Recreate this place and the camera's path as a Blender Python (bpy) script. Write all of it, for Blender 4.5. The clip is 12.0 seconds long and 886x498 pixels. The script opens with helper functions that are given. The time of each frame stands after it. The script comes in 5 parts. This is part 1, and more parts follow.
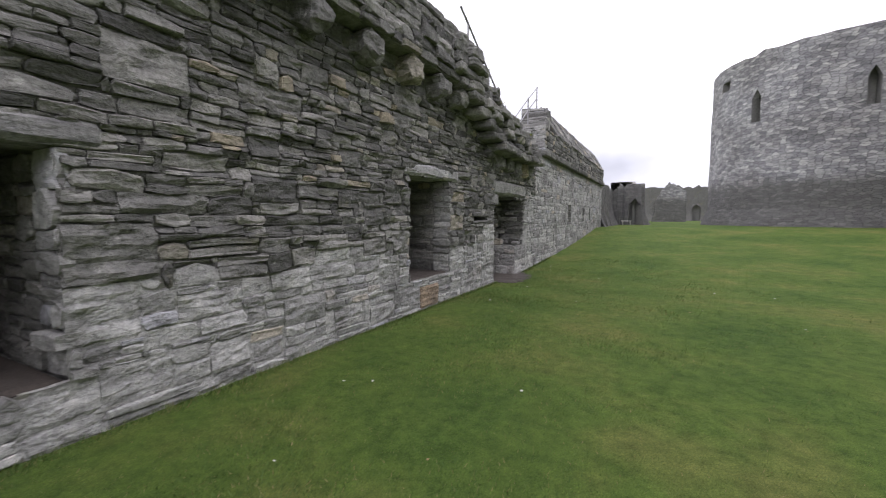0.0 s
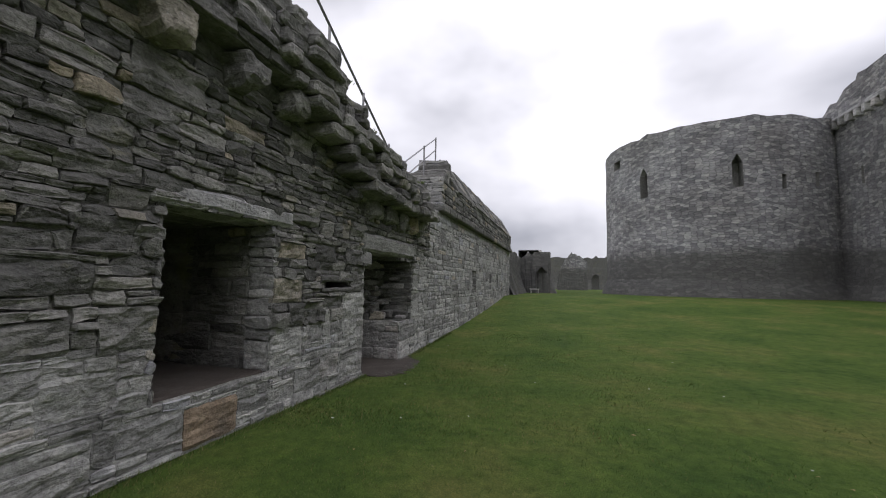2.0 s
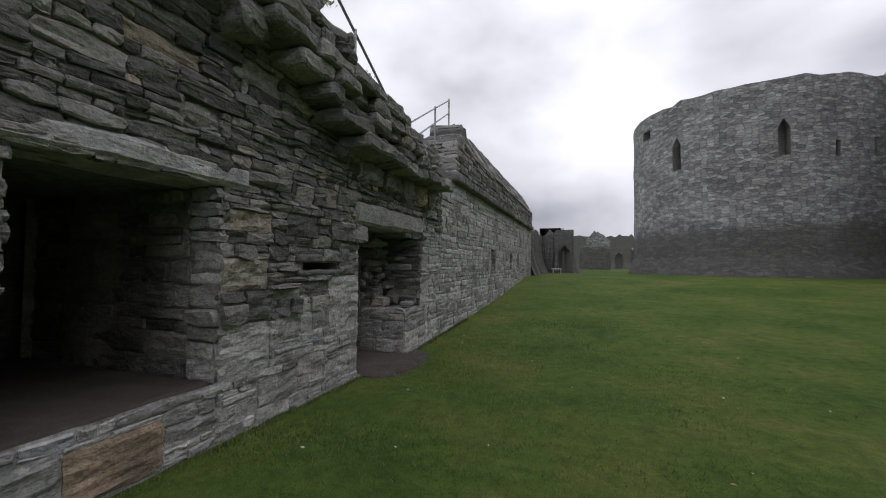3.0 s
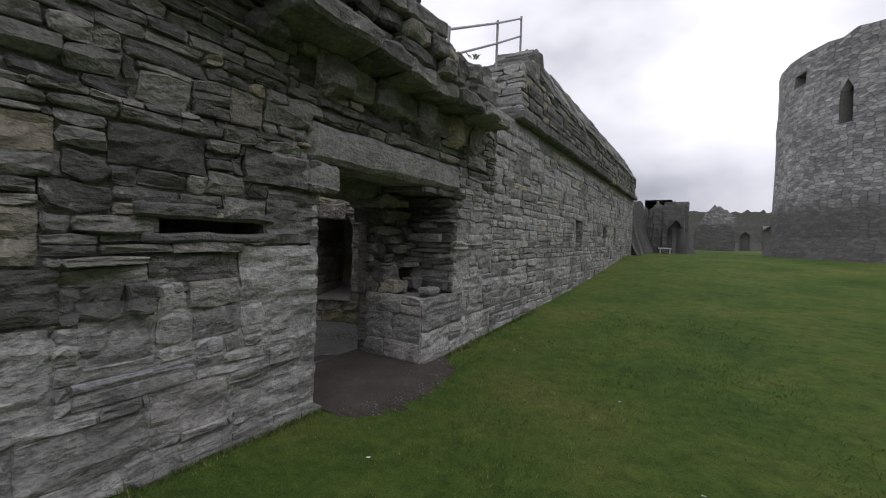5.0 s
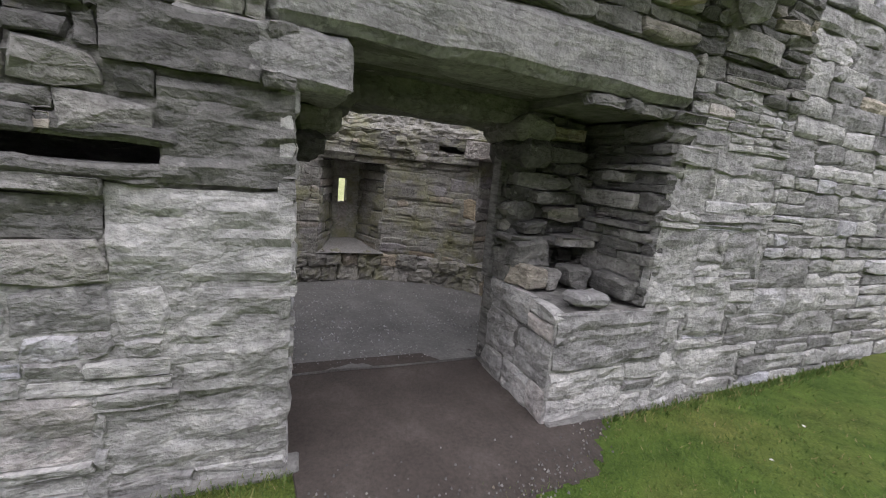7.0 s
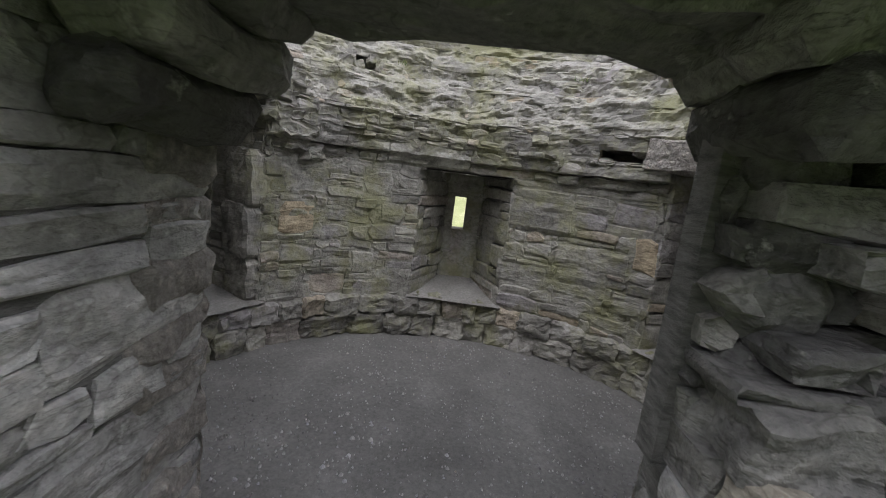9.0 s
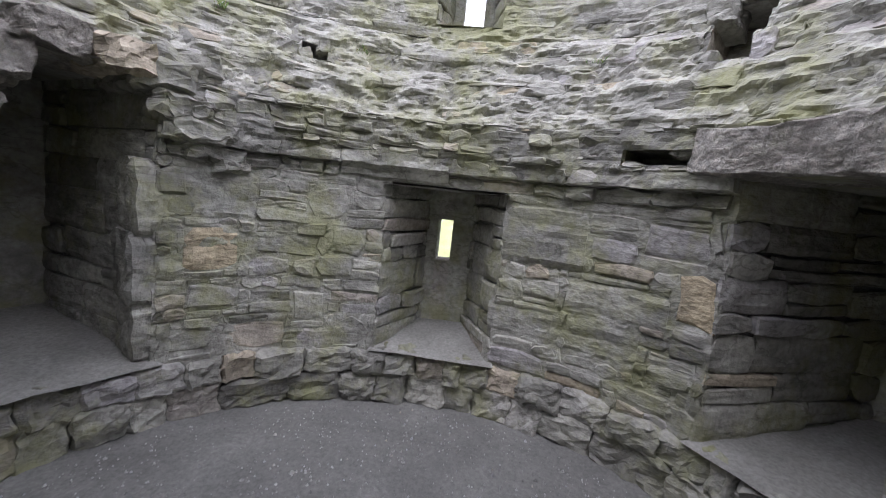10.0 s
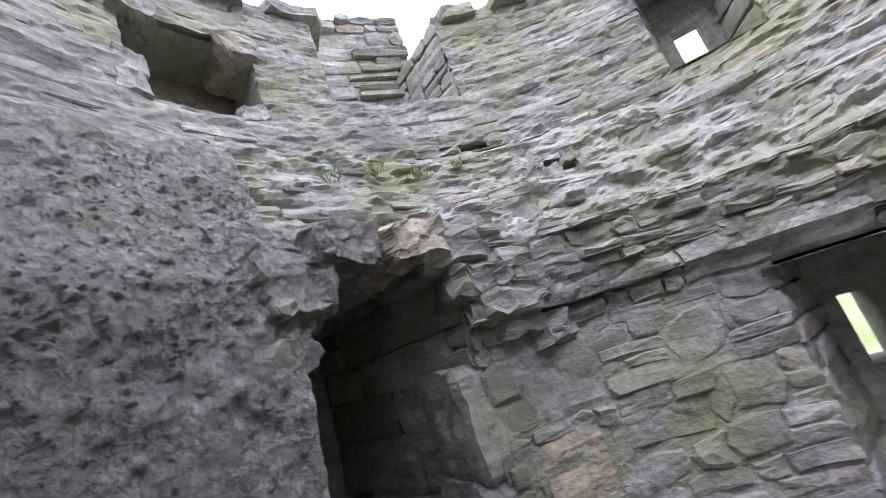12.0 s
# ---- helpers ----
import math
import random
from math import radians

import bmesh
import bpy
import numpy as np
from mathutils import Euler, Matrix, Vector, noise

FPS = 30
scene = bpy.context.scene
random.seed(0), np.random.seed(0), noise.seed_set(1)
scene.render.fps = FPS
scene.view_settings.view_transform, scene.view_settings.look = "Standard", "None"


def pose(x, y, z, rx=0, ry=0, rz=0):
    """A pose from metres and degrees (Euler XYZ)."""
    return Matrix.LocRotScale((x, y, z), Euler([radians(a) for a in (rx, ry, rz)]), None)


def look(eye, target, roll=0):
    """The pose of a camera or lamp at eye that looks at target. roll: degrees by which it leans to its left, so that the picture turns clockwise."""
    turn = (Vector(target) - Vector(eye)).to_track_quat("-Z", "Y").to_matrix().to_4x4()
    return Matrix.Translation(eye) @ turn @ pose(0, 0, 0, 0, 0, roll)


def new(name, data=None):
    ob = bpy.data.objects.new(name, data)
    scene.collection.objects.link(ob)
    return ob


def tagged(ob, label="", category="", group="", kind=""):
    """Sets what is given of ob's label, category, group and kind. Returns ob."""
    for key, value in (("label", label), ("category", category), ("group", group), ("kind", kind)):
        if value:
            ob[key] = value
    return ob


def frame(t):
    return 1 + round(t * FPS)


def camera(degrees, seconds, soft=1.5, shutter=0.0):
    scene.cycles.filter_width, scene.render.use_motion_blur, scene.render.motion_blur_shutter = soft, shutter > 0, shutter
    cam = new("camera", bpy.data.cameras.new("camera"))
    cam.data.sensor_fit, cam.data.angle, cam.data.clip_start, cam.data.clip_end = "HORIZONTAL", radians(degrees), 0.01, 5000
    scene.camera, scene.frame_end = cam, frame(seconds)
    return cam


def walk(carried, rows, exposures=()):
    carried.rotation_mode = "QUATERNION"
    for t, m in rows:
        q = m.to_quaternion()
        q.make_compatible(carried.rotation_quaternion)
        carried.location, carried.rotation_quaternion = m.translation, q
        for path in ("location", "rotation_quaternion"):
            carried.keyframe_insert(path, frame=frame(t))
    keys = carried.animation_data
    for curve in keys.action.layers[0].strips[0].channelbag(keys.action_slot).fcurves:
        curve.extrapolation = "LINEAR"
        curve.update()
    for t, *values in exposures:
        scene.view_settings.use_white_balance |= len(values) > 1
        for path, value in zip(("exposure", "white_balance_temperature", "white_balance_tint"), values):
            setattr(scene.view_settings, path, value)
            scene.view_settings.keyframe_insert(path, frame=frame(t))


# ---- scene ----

# ---- camera and walk ----
cam = camera(94.0, 12.0, soft=1.0, shutter=0.12)
PATH = [
    (0.0, pose(3.40, 0.00, 1.50, 85.6, 0.0, 28.0)),
    (0.5, pose(3.46, 0.63, 1.51, 90.5, -2.2, 18.2)),
    (1.0, pose(3.46, 1.29, 1.52, 90.9, -2.9, 13.8)),
    (1.5, pose(3.29, 1.99, 1.57, 89.6, -2.5, 12.3)),
    (2.0, pose(3.18, 2.71, 1.51, 94.8, -0.9, 16.5)),
    (2.5, pose(3.03, 3.37, 1.52, 91.5, -0.7, 17.2)),
    (4.5, pose(2.63, 5.95, 1.44, 94.7, -1.6, 29.3)),
    (5.0, pose(2.63, 6.56, 1.45, 88.4, -1.8, 31.8)),
    (5.5, pose(2.47, 7.18, 1.45, 87.0, -2.2, 39.2)),
    (6.0, pose(2.42, 7.76, 1.55, 81.3, -4.2, 59.2)),
    (6.5, pose(2.26, 8.28, 1.53, 79.0, -5.0, 62.9)),
    (7.0, pose(1.90, 8.78, 1.51, 79.5, -5.5, 67.9)),
    (7.5, pose(1.54, 9.31, 1.49, 80.7, -4.6, 78.0)),
    (9.3, pose(-0.06, 9.89, 1.48, 79.3, -6.0, 96.5)),
    (9.5, pose(-0.28, 10.02, 1.45, 79.3, -5.1, 98.6)),
    (10.0, pose(-0.66, 10.05, 1.46, 83.1, -6.0, 97.0)),
    (10.5, pose(-1.09, 10.02, 1.40, 91.5, -4.7, 97.4)),
    (11.0, pose(-1.23, 9.99, 1.48, 96.5, -6.6, 96.2)),
    (11.5, pose(-1.25, 9.33, 1.47, 101.2, 3.7, 102.8)),
    (12.0, pose(-1.24, 8.95, 1.52, 106.1, 16.5, 119.9)),
]
walk(cam, PATH, exposures=[(0.0, 0.5, 6300, 19), (0.5, 0.58, 6350, 17), (1.5, 0.02, 6350, 16), (2.5, -0.42, 6300, 15), (4.5, -0.44, 6350, 15), (5.5, -0.06, 6250, 17), (6.0, 0.34, 6250, 19), (7.0, 0.98, 6300, 19), (7.7, 1.0, 6300, 16), (9.3, 1.2, 6200, 15), (10.0, 1.62, 5950, 18), (11.0, 1.88, 5700, 20), (12.0, 1.76, 5650, 23)])

# ---- world and sun ----
world = bpy.data.worlds.new("overcast_sky")
scene.world = world
world.use_nodes = True
wn, wl = world.node_tree.nodes, world.node_tree.links
bg = wn["Background"]
sky = wn.new("ShaderNodeTexSky")
sky.sky_type, sky.sun_disc = "NISHITA", False
sky.sun_elevation, sky.sun_rotation = radians(65), radians(112)
coord = wn.new("ShaderNodeTexCoord")
stretch = wn.new("ShaderNodeMapping")
stretch.inputs["Scale"].default_value = (1.0, 1.0, 1.7)
stretch.inputs["Location"].default_value = (3.7, 1.2, 0.4)
cloud = wn.new("ShaderNodeTexNoise")
cloud.inputs["Scale"].default_value, cloud.inputs["Detail"].default_value = 1.3, 5.0
cloud.inputs["Roughness"].default_value = 0.48
ramp = wn.new("ShaderNodeValToRGB")
ramp.color_ramp.elements[0].position, ramp.color_ramp.elements[0].color = 0.34, (5.0, 5.15, 5.6, 1)
ramp.color_ramp.elements[1].position, ramp.color_ramp.elements[1].color = 0.58, (15.5, 15.5, 15.8, 1)
cover = wn.new("ShaderNodeMix")
cover.data_type = "RGBA"
cover.inputs["Factor"].default_value = 0.93
wl.new(coord.outputs["Generated"], stretch.inputs["Vector"])
wl.new(stretch.outputs["Vector"], cloud.inputs["Vector"])
wl.new(cloud.outputs["Fac"], ramp.inputs["Fac"])
wl.new(sky.outputs["Color"], cover.inputs["A"])
wl.new(ramp.outputs["Color"], cover.inputs["B"])
wl.new(cover.outputs["Result"], bg.inputs["Color"])
bg.inputs["Strength"].default_value = 0.104

sun_data = bpy.data.lights.new("sun", "SUN")
sun_data.energy, sun_data.angle, sun_data.color = 0.4, radians(30), (1.0, 0.975, 0.94)
sun = new("sun", sun_data)
sun.matrix_world = look((30, -2, 70), (0, 10, 0))

# ---- materials ----
def material(name):
    m = bpy.data.materials.new(name)
    m.use_nodes = True
    return m, m.node_tree.nodes, m.node_tree.links, m.node_tree.nodes["Principled BSDF"]


def tex_noise(n, l, scale, vec, detail=4.0, rough=0.55, twist=0.0):
    t = n.new("ShaderNodeTexNoise")
    t.inputs["Scale"].default_value, t.inputs["Detail"].default_value, t.inputs["Roughness"].default_value = scale, detail, rough
    t.inputs["Distortion"].default_value = twist
    l.new(vec, t.inputs["Vector"])
    return t.outputs["Fac"]


def tex_ramp(n, l, fac, stops):
    r = n.new("ShaderNodeValToRGB")
    e = r.color_ramp.elements
    while len(e) < len(stops):
        e.new(0.5)
    for k, (p, c) in enumerate(stops):
        e[k].position, e[k].color = p, (*c, 1)
    l.new(fac, r.inputs["Fac"])
    return r.outputs["Color"]


def tex_mix(n, l, fac, a, b, blend="MIX"):
    x = n.new("ShaderNodeMix")
    x.data_type, x.blend_type = "RGBA", blend
    for sock, val in ((x.inputs["Factor"], fac), (x.inputs["A"], a), (x.inputs["B"], b)):
        if isinstance(val, (int, float)):
            sock.default_value = val
        elif isinstance(val, tuple):
            sock.default_value = (*val, 1)
        else:
            l.new(val, sock)
    return x.outputs["Result"]


def tex_math(n, l, op, a, b=0.0):
    x = n.new("ShaderNodeMath")
    x.operation = op
    for sock, val in ((x.inputs[0], a), (x.inputs[1], b)):
        if isinstance(val, (int, float)):
            sock.default_value = val
        else:
            l.new(val, sock)
    return x.outputs[0]


def position(n, l, scale=(1, 1, 1)):
    g = n.new("ShaderNodeNewGeometry")
    mp = n.new("ShaderNodeMapping")
    mp.inputs["Scale"].default_value = scale
    l.new(g.outputs["Position"], mp.inputs["Vector"])
    return g.outputs["Position"], mp.outputs["Vector"]


def stone_material(name, stops, lichen, moss, lichen_amount=0.55, moss_amount=0.7, single=False, grain=1.0, relief=0.55):
    """Layered grey rubble stone: a tone for each block, strata, cracks, pale lichen, moss and dark weathering."""
    m, n, l, b = material(name)
    pos, flat = position(n, l, (1.0, 1.0, 1.9))
    if single:
        rnd = n.new("ShaderNodeObjectInfo").outputs["Random"]
    else:
        rnd = n.new("ShaderNodeNewGeometry").outputs["Random Per Island"]
    tone = tex_ramp(n, l, rnd, stops)
    strata = tex_noise(n, l, 5.5 * grain, flat, 6.0, 0.58, 0.1)
    col = tex_mix(n, l, 0.85, tone, tex_ramp(n, l, strata, [(0.3, (0.64, 0.64, 0.65)), (0.5, (1.0, 1.0, 1.0)), (0.7, (1.26, 1.25, 1.23))]), "MULTIPLY")
    crack = tex_noise(n, l, 2.6 * grain, position(n, l, (0.9, 0.9, 2.2))[1], 4.0, 0.6, 0.3)
    line = tex_ramp(n, l, crack, [(0.478, (1, 1, 1)), (0.493, (0.35, 0.34, 0.33)), (0.499, (0.35, 0.34, 0.33)), (0.514, (1, 1, 1))])
    col = tex_mix(n, l, 0.45, col, line, "MULTIPLY")
    fine = tex_noise(n, l, 30.0, pos, 3.5, 0.6)
    col = tex_mix(n, l, 0.8, col, tex_ramp(n, l, fine, [(0.3, (0.7, 0.7, 0.7)), (0.52, (1.03, 1.03, 1.03)), (0.72, (1.28, 1.28, 1.27))]), "MULTIPLY")
    blot = tex_noise(n, l, 1.3, pos, 6.0, 0.65)
    col = tex_mix(n, l, tex_math(n, l, "MULTIPLY", tex_ramp(n, l, blot, [(0.5, (0, 0, 0)), (0.66, (1, 1, 1))]), 0.55), col, (0.10, 0.098, 0.092))
    spots = tex_noise(n, l, 9.0, pos, 5.0, 0.66)
    lich = tex_ramp(n, l, spots, [(lichen_amount, (0, 0, 0)), (lichen_amount + 0.08, (1, 1, 1))])
    col = tex_mix(n, l, tex_math(n, l, "MULTIPLY", lich, 0.45), col, lichen)
    mm = tex_noise(n, l, 1.7, pos, 7.0, 0.72)
    mossy = tex_ramp(n, l, mm, [(moss_amount - 0.09, (0, 0, 0)), (moss_amount + 0.06, (1, 1, 1))])
    col = tex_mix(n, l, tex_math(n, l, "MULTIPLY", mossy, 0.6), col, moss)
    l.new(col, b.inputs["Base Color"])
    b.inputs["Roughness"].default_value = 0.92
    b.inputs["Specular IOR Level"].default_value = 0.25
    height = tex_math(n, l, "ADD", tex_math(n, l, "MULTIPLY", strata, 1.8), tex_math(n, l, "MULTIPLY", fine, 0.55))
    height = tex_math(n, l, "ADD", height, tex_math(n, l, "MULTIPLY", tex_math(n, l, "ABSOLUTE", tex_math(n, l, "SUBTRACT", crack, 0.496)), 1.2))
    bump = n.new("ShaderNodeBump")
    bump.inputs["Strength"].default_value, bump.inputs["Distance"].default_value = relief, 0.036
    l.new(height, bump.inputs["Height"])
    l.new(bump.outputs["Normal"], b.inputs["Normal"])
    return m


GREYS = [(0.0, (0.260, 0.256, 0.252)), (0.3, (0.361, 0.357, 0.344)), (0.6, (0.445, 0.441, 0.424)), (0.85, (0.521, 0.512, 0.496)), (0.95, (0.437, 0.437, 0.470)), (1.0, (0.479, 0.428, 0.353))]
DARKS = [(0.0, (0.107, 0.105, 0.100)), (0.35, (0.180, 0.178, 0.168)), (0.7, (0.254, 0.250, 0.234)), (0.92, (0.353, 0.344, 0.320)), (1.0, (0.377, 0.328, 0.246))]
STONE = stone_material("pale_weathered_stone", GREYS, (0.66, 0.65, 0.62), (0.30, 0.28, 0.17), 0.60, 0.73, relief=0.65)
STONE_ONE = stone_material("pale_weathered_block", GREYS, (0.66, 0.65, 0.62), (0.30, 0.28, 0.17), 0.60, 0.73, single=True, relief=0.65)
# Thin-bedded wall stone; also laid in recesses, where its dark colour paints shade.
SLATE_AND_SHADE = stone_material("dark_bedded_stone_and_recess_shade", DARKS, (0.58, 0.57, 0.53), (0.25, 0.24, 0.12), 0.61, 0.69, relief=0.8)
SLATE_ONE = stone_material("dark_bedded_block", DARKS, (0.58, 0.57, 0.53), (0.25, 0.24, 0.12), 0.61, 0.69, single=True, relief=0.8)
MOSSY = [(0.0, (0.19, 0.184, 0.168)), (0.3, (0.285, 0.278, 0.252)), (0.55, (0.345, 0.338, 0.306)), (0.78, (0.39, 0.38, 0.34)), (0.9, (0.34, 0.325, 0.325)), (1.0, (0.40, 0.345, 0.265))]
INNER = stone_material("damp_inner_stone", MOSSY, (0.52, 0.51, 0.46), (0.25, 0.255, 0.105), 0.63, 0.56, relief=0.42)
INNER_ONE = stone_material("damp_inner_block", MOSSY, (0.52, 0.51, 0.46), (0.25, 0.255, 0.105), 0.63, 0.56, single=True, relief=0.42)
OCHRE = stone_material("ochre_block", [(0.0, (0.40, 0.34, 0.24)), (1.0, (0.43, 0.36, 0.25))], (0.55, 0.5, 0.4), (0.31, 0.30, 0.14), 0.66, 0.66, single=True)
RUSTY = stone_material("brown_block", [(0.0, (0.30, 0.23, 0.17)), (1.0, (0.34, 0.26, 0.19))], (0.5, 0.46, 0.4), (0.3, 0.27, 0.15), 0.64, 0.72, single=True)


def mortar_material():
    m, n, l, b = material("dark_recessed_mortar")
    pos, flat = position(n, l, (1, 1, 4))
    f = tex_noise(n, l, 9.0, flat, 7.0, 0.7)
    l.new(tex_ramp(n, l, f, [(0.3, (0.11, 0.108, 0.103)), (0.7, (0.34, 0.335, 0.315))]), b.inputs["Base Color"])
    b.inputs["Roughness"].default_value = 0.95
    bump = n.new("ShaderNodeBump")
    bump.inputs["Strength"].default_value, bump.inputs["Distance"].default_value = 1.0, 0.04
    l.new(f, bump.inputs["Height"])
    l.new(bump.outputs["Normal"], b.inputs["Normal"])
    return m


MORTAR = mortar_material()


def corework_material():
    """Broken rubble core: pebbles and lime, pitted, with stains."""
    m, n, l, b = material("rubble_corework")
    pos, flat = position(n, l)
    peb = n.new("ShaderNodeTexVoronoi")
    peb.inputs["Scale"].default_value = 26.0
    warp = n.new("ShaderNodeVectorMath")
    warp.operation = "MULTIPLY_ADD"
    nz = n.new("ShaderNodeTexNoise")
    nz.inputs["Scale"].default_value, nz.inputs["Detail"].default_value = 14.0, 4.0
    l.new(pos, nz.inputs["Vector"])
    l.new(nz.outputs["Color"], warp.inputs[0])
    warp.inputs[1].default_value = (0.06, 0.06, 0.06)
    l.new(pos, warp.inputs[2])
    l.new(warp.outputs["Vector"], peb.inputs["Vector"])
    big = tex_noise(n, l, 3.0, pos, 7.0, 0.7)
    fine = tex_noise(n, l, 70.0, pos, 6.0, 0.8)
    col = tex_ramp(n, l, big, [(0.3, (0.40, 0.365, 0.325)), (0.5, (0.51, 0.475, 0.43)), (0.66, (0.60, 0.565, 0.52)), (0.8, (0.52, 0.43, 0.36))])
    col = tex_mix(n, l, 0.8, col, tex_ramp(n, l, fine, [(0.3, (0.5, 0.5, 0.5)), (0.7, (1.45, 1.45, 1.45))]), "MULTIPLY")
    col = tex_mix(n, l, 0.5, col, tex_ramp(n, l, peb.outputs["Distance"], [(0.1, (1.25, 1.25, 1.25)), (0.6, (0.5, 0.5, 0.5))]), "MULTIPLY")
    mm = tex_noise(n, l, 1.6, pos, 6.0, 0.7)
    col = tex_mix(n, l, tex_math(n, l, "MULTIPLY", tex_ramp(n, l, mm, [(0.55, (0, 0, 0)), (0.68, (1, 1, 1))]), 0.65), col, (0.27, 0.28, 0.13))
    l.new(col, b.inputs["Base Color"])
    b.inputs["Roughness"].default_value = 0.95
    bump = n.new("ShaderNodeBump")
    bump.inputs["Strength"].default_value, bump.inputs["Distance"].default_value = 1.0, 0.03
    l.new(tex_math(n, l, "SUBTRACT", tex_math(n, l, "ADD", fine, big), peb.outputs["Distance"]), bump.inputs["Height"])
    l.new(bump.outputs["Normal"], b.inputs["Normal"])
    return m


COREWORK = corework_material()


def far_stone_material():
    """Coursed rubble seen from far off."""
    m, n, l, b = material("distant_coursed_stone")
    uv = n.new("ShaderNodeUVMap")
    squash = n.new("ShaderNodeMapping")
    squash.inputs["Scale"].default_value = (2.7, 6.2, 1.0)
    warp = n.new("ShaderNodeVectorMath")
    warp.operation = "MULTIPLY_ADD"
    nz = n.new("ShaderNodeTexNoise")
    nz.inputs["Scale"].default_value, nz.inputs["Detail"].default_value = 1.2, 4.0
    l.new(uv.outputs["UV"], nz.inputs["Vector"])
    l.new(nz.outputs["Color"], warp.inputs[0])
    warp.inputs[1].default_value = (0.3, 0.2, 0)
    l.new(uv.outputs["UV"], warp.inputs[2])
    l.new(warp.outputs["Vector"], squash.inputs["Vector"])
    cell = n.new("ShaderNodeTexVoronoi")
    cell.voronoi_dimensions = "2D"
    cell.inputs["Scale"].default_value, cell.inputs["Randomness"].default_value = 1.0, 0.8
    l.new(squash.outputs["Vector"], cell.inputs["Vector"])
    rim = n.new("ShaderNodeTexVoronoi")
    rim.voronoi_dimensions, rim.feature = "2D", "DISTANCE_TO_EDGE"
    rim.inputs["Scale"].default_value, rim.inputs["Randomness"].default_value = 1.0, 0.8
    l.new(squash.outputs["Vector"], rim.inputs["Vector"])
    pick = n.new("ShaderNodeSeparateColor")
    l.new(cell.outputs["Color"], pick.inputs[0])
    tone = tex_ramp(n, l, pick.outputs[0], [(0.0, (0.20, 0.20, 0.21)), (0.4, (0.28, 0.28, 0.29)), (0.8, (0.37, 0.368, 0.368)), (1.0, (0.47, 0.465, 0.46))])
    joint = tex_ramp(n, l, rim.outputs["Distance"], [(0.0, (0.4, 0.4, 0.4)), (0.09, (1, 1, 1))])
    blocks = tex_mix(n, l, 0.85, tone, joint, "MULTIPLY")
    pos, flat = position(n, l, (1, 1, 3))
    big = tex_noise(n, l, 0.28, pos, 6.0, 0.65)
    mid = tex_noise(n, l, 2.2, flat, 6.0, 0.7)
    col = tex_mix(n, l, 0.8, blocks, tex_ramp(n, l, mid, [(0.3, (0.5, 0.5, 0.52)), (0.7, (1.5, 1.48, 1.42))]), "MULTIPLY")
    col = tex_mix(n, l, 0.8, col, tex_ramp(n, l, big, [(0.3, (0.62, 0.6, 0.57)), (0.7, (1.25, 1.26, 1.28))]), "MULTIPLY")
    # damp, algae-dark band on the lowest courses, with a ragged upper edge
    sep = n.new("ShaderNodeSeparateXYZ")
    l.new(pos, sep.inputs[0])
    edge = tex_math(n, l, "ADD", sep.outputs["Z"], tex_math(n, l, "MULTIPLY", tex_noise(n, l, 0.5, pos, 3.0), 1.6))
    damp = n.new("ShaderNodeMapRange")
    damp.inputs[1].default_value, damp.inputs[2].default_value, damp.inputs[3].default_value, damp.inputs[4].default_value = 4.3, 5.0, 1.0, 0.0
    l.new(edge, damp.inputs[0])
    col = tex_mix(n, l, tex_math(n, l, "MULTIPLY", damp.outputs[0], 0.75), col, (0.10, 0.098, 0.09))
    l.new(col, b.inputs["Base Color"])
    b.inputs["Roughness"].default_value = 0.95
    bump = n.new("ShaderNodeBump")
    bump.inputs["Strength"].default_value, bump.inputs["Distance"].default_value = 0.8, 0.12
    l.new(tex_math(n, l, "ADD", joint, mid), bump.inputs["Height"])
    l.new(bump.outputs["Normal"], b.inputs["Normal"])
    return m


FAR_STONE = far_stone_material()


def grass_material():
    m, n, l, b = material("mown_lawn")
    pos, flat = position(n, l)
    big = tex_noise(n, l, 0.55, pos, 5.0, 0.6)
    mid = tex_noise(n, l, 6.0, pos, 8.0, 0.78)
    fine = tex_noise(n, l, 90.0, pos, 3.0, 0.7)
    col = tex_ramp(n, l, big, [(0.3, (0.058, 0.112, 0.022)), (0.5, (0.092, 0.150, 0.030)), (0.68, (0.155, 0.176, 0.050))])
    col = tex_mix(n, l, 0.8, col, tex_ramp(n, l, mid, [(0.3, (0.40, 0.48, 0.42)), (0.7, (1.65, 1.5, 1.55))]), "MULTIPLY")
    col = tex_mix(n, l, 0.8, col, tex_ramp(n, l, fine, [(0.3, (0.5, 0.55, 0.5)), (0.7, (1.5, 1.45, 1.4))]), "MULTIPLY")
    l.new(col, b.inputs["Base Color"])
    b.inputs["Roughness"].default_value = 0.9
    b.inputs["Specular IOR Level"].default_value = 0.15
    bump = n.new("ShaderNodeBump")
    bump.inputs["Strength"].default_value, bump.inputs["Distance"].default_value = 0.8, 0.03
    l.new(tex_math(n, l, "ADD", fine, mid), bump.inputs["Height"])
    l.new(bump.outputs["Normal"], b.inputs["Normal"])
    return m


GRASS = grass_material()


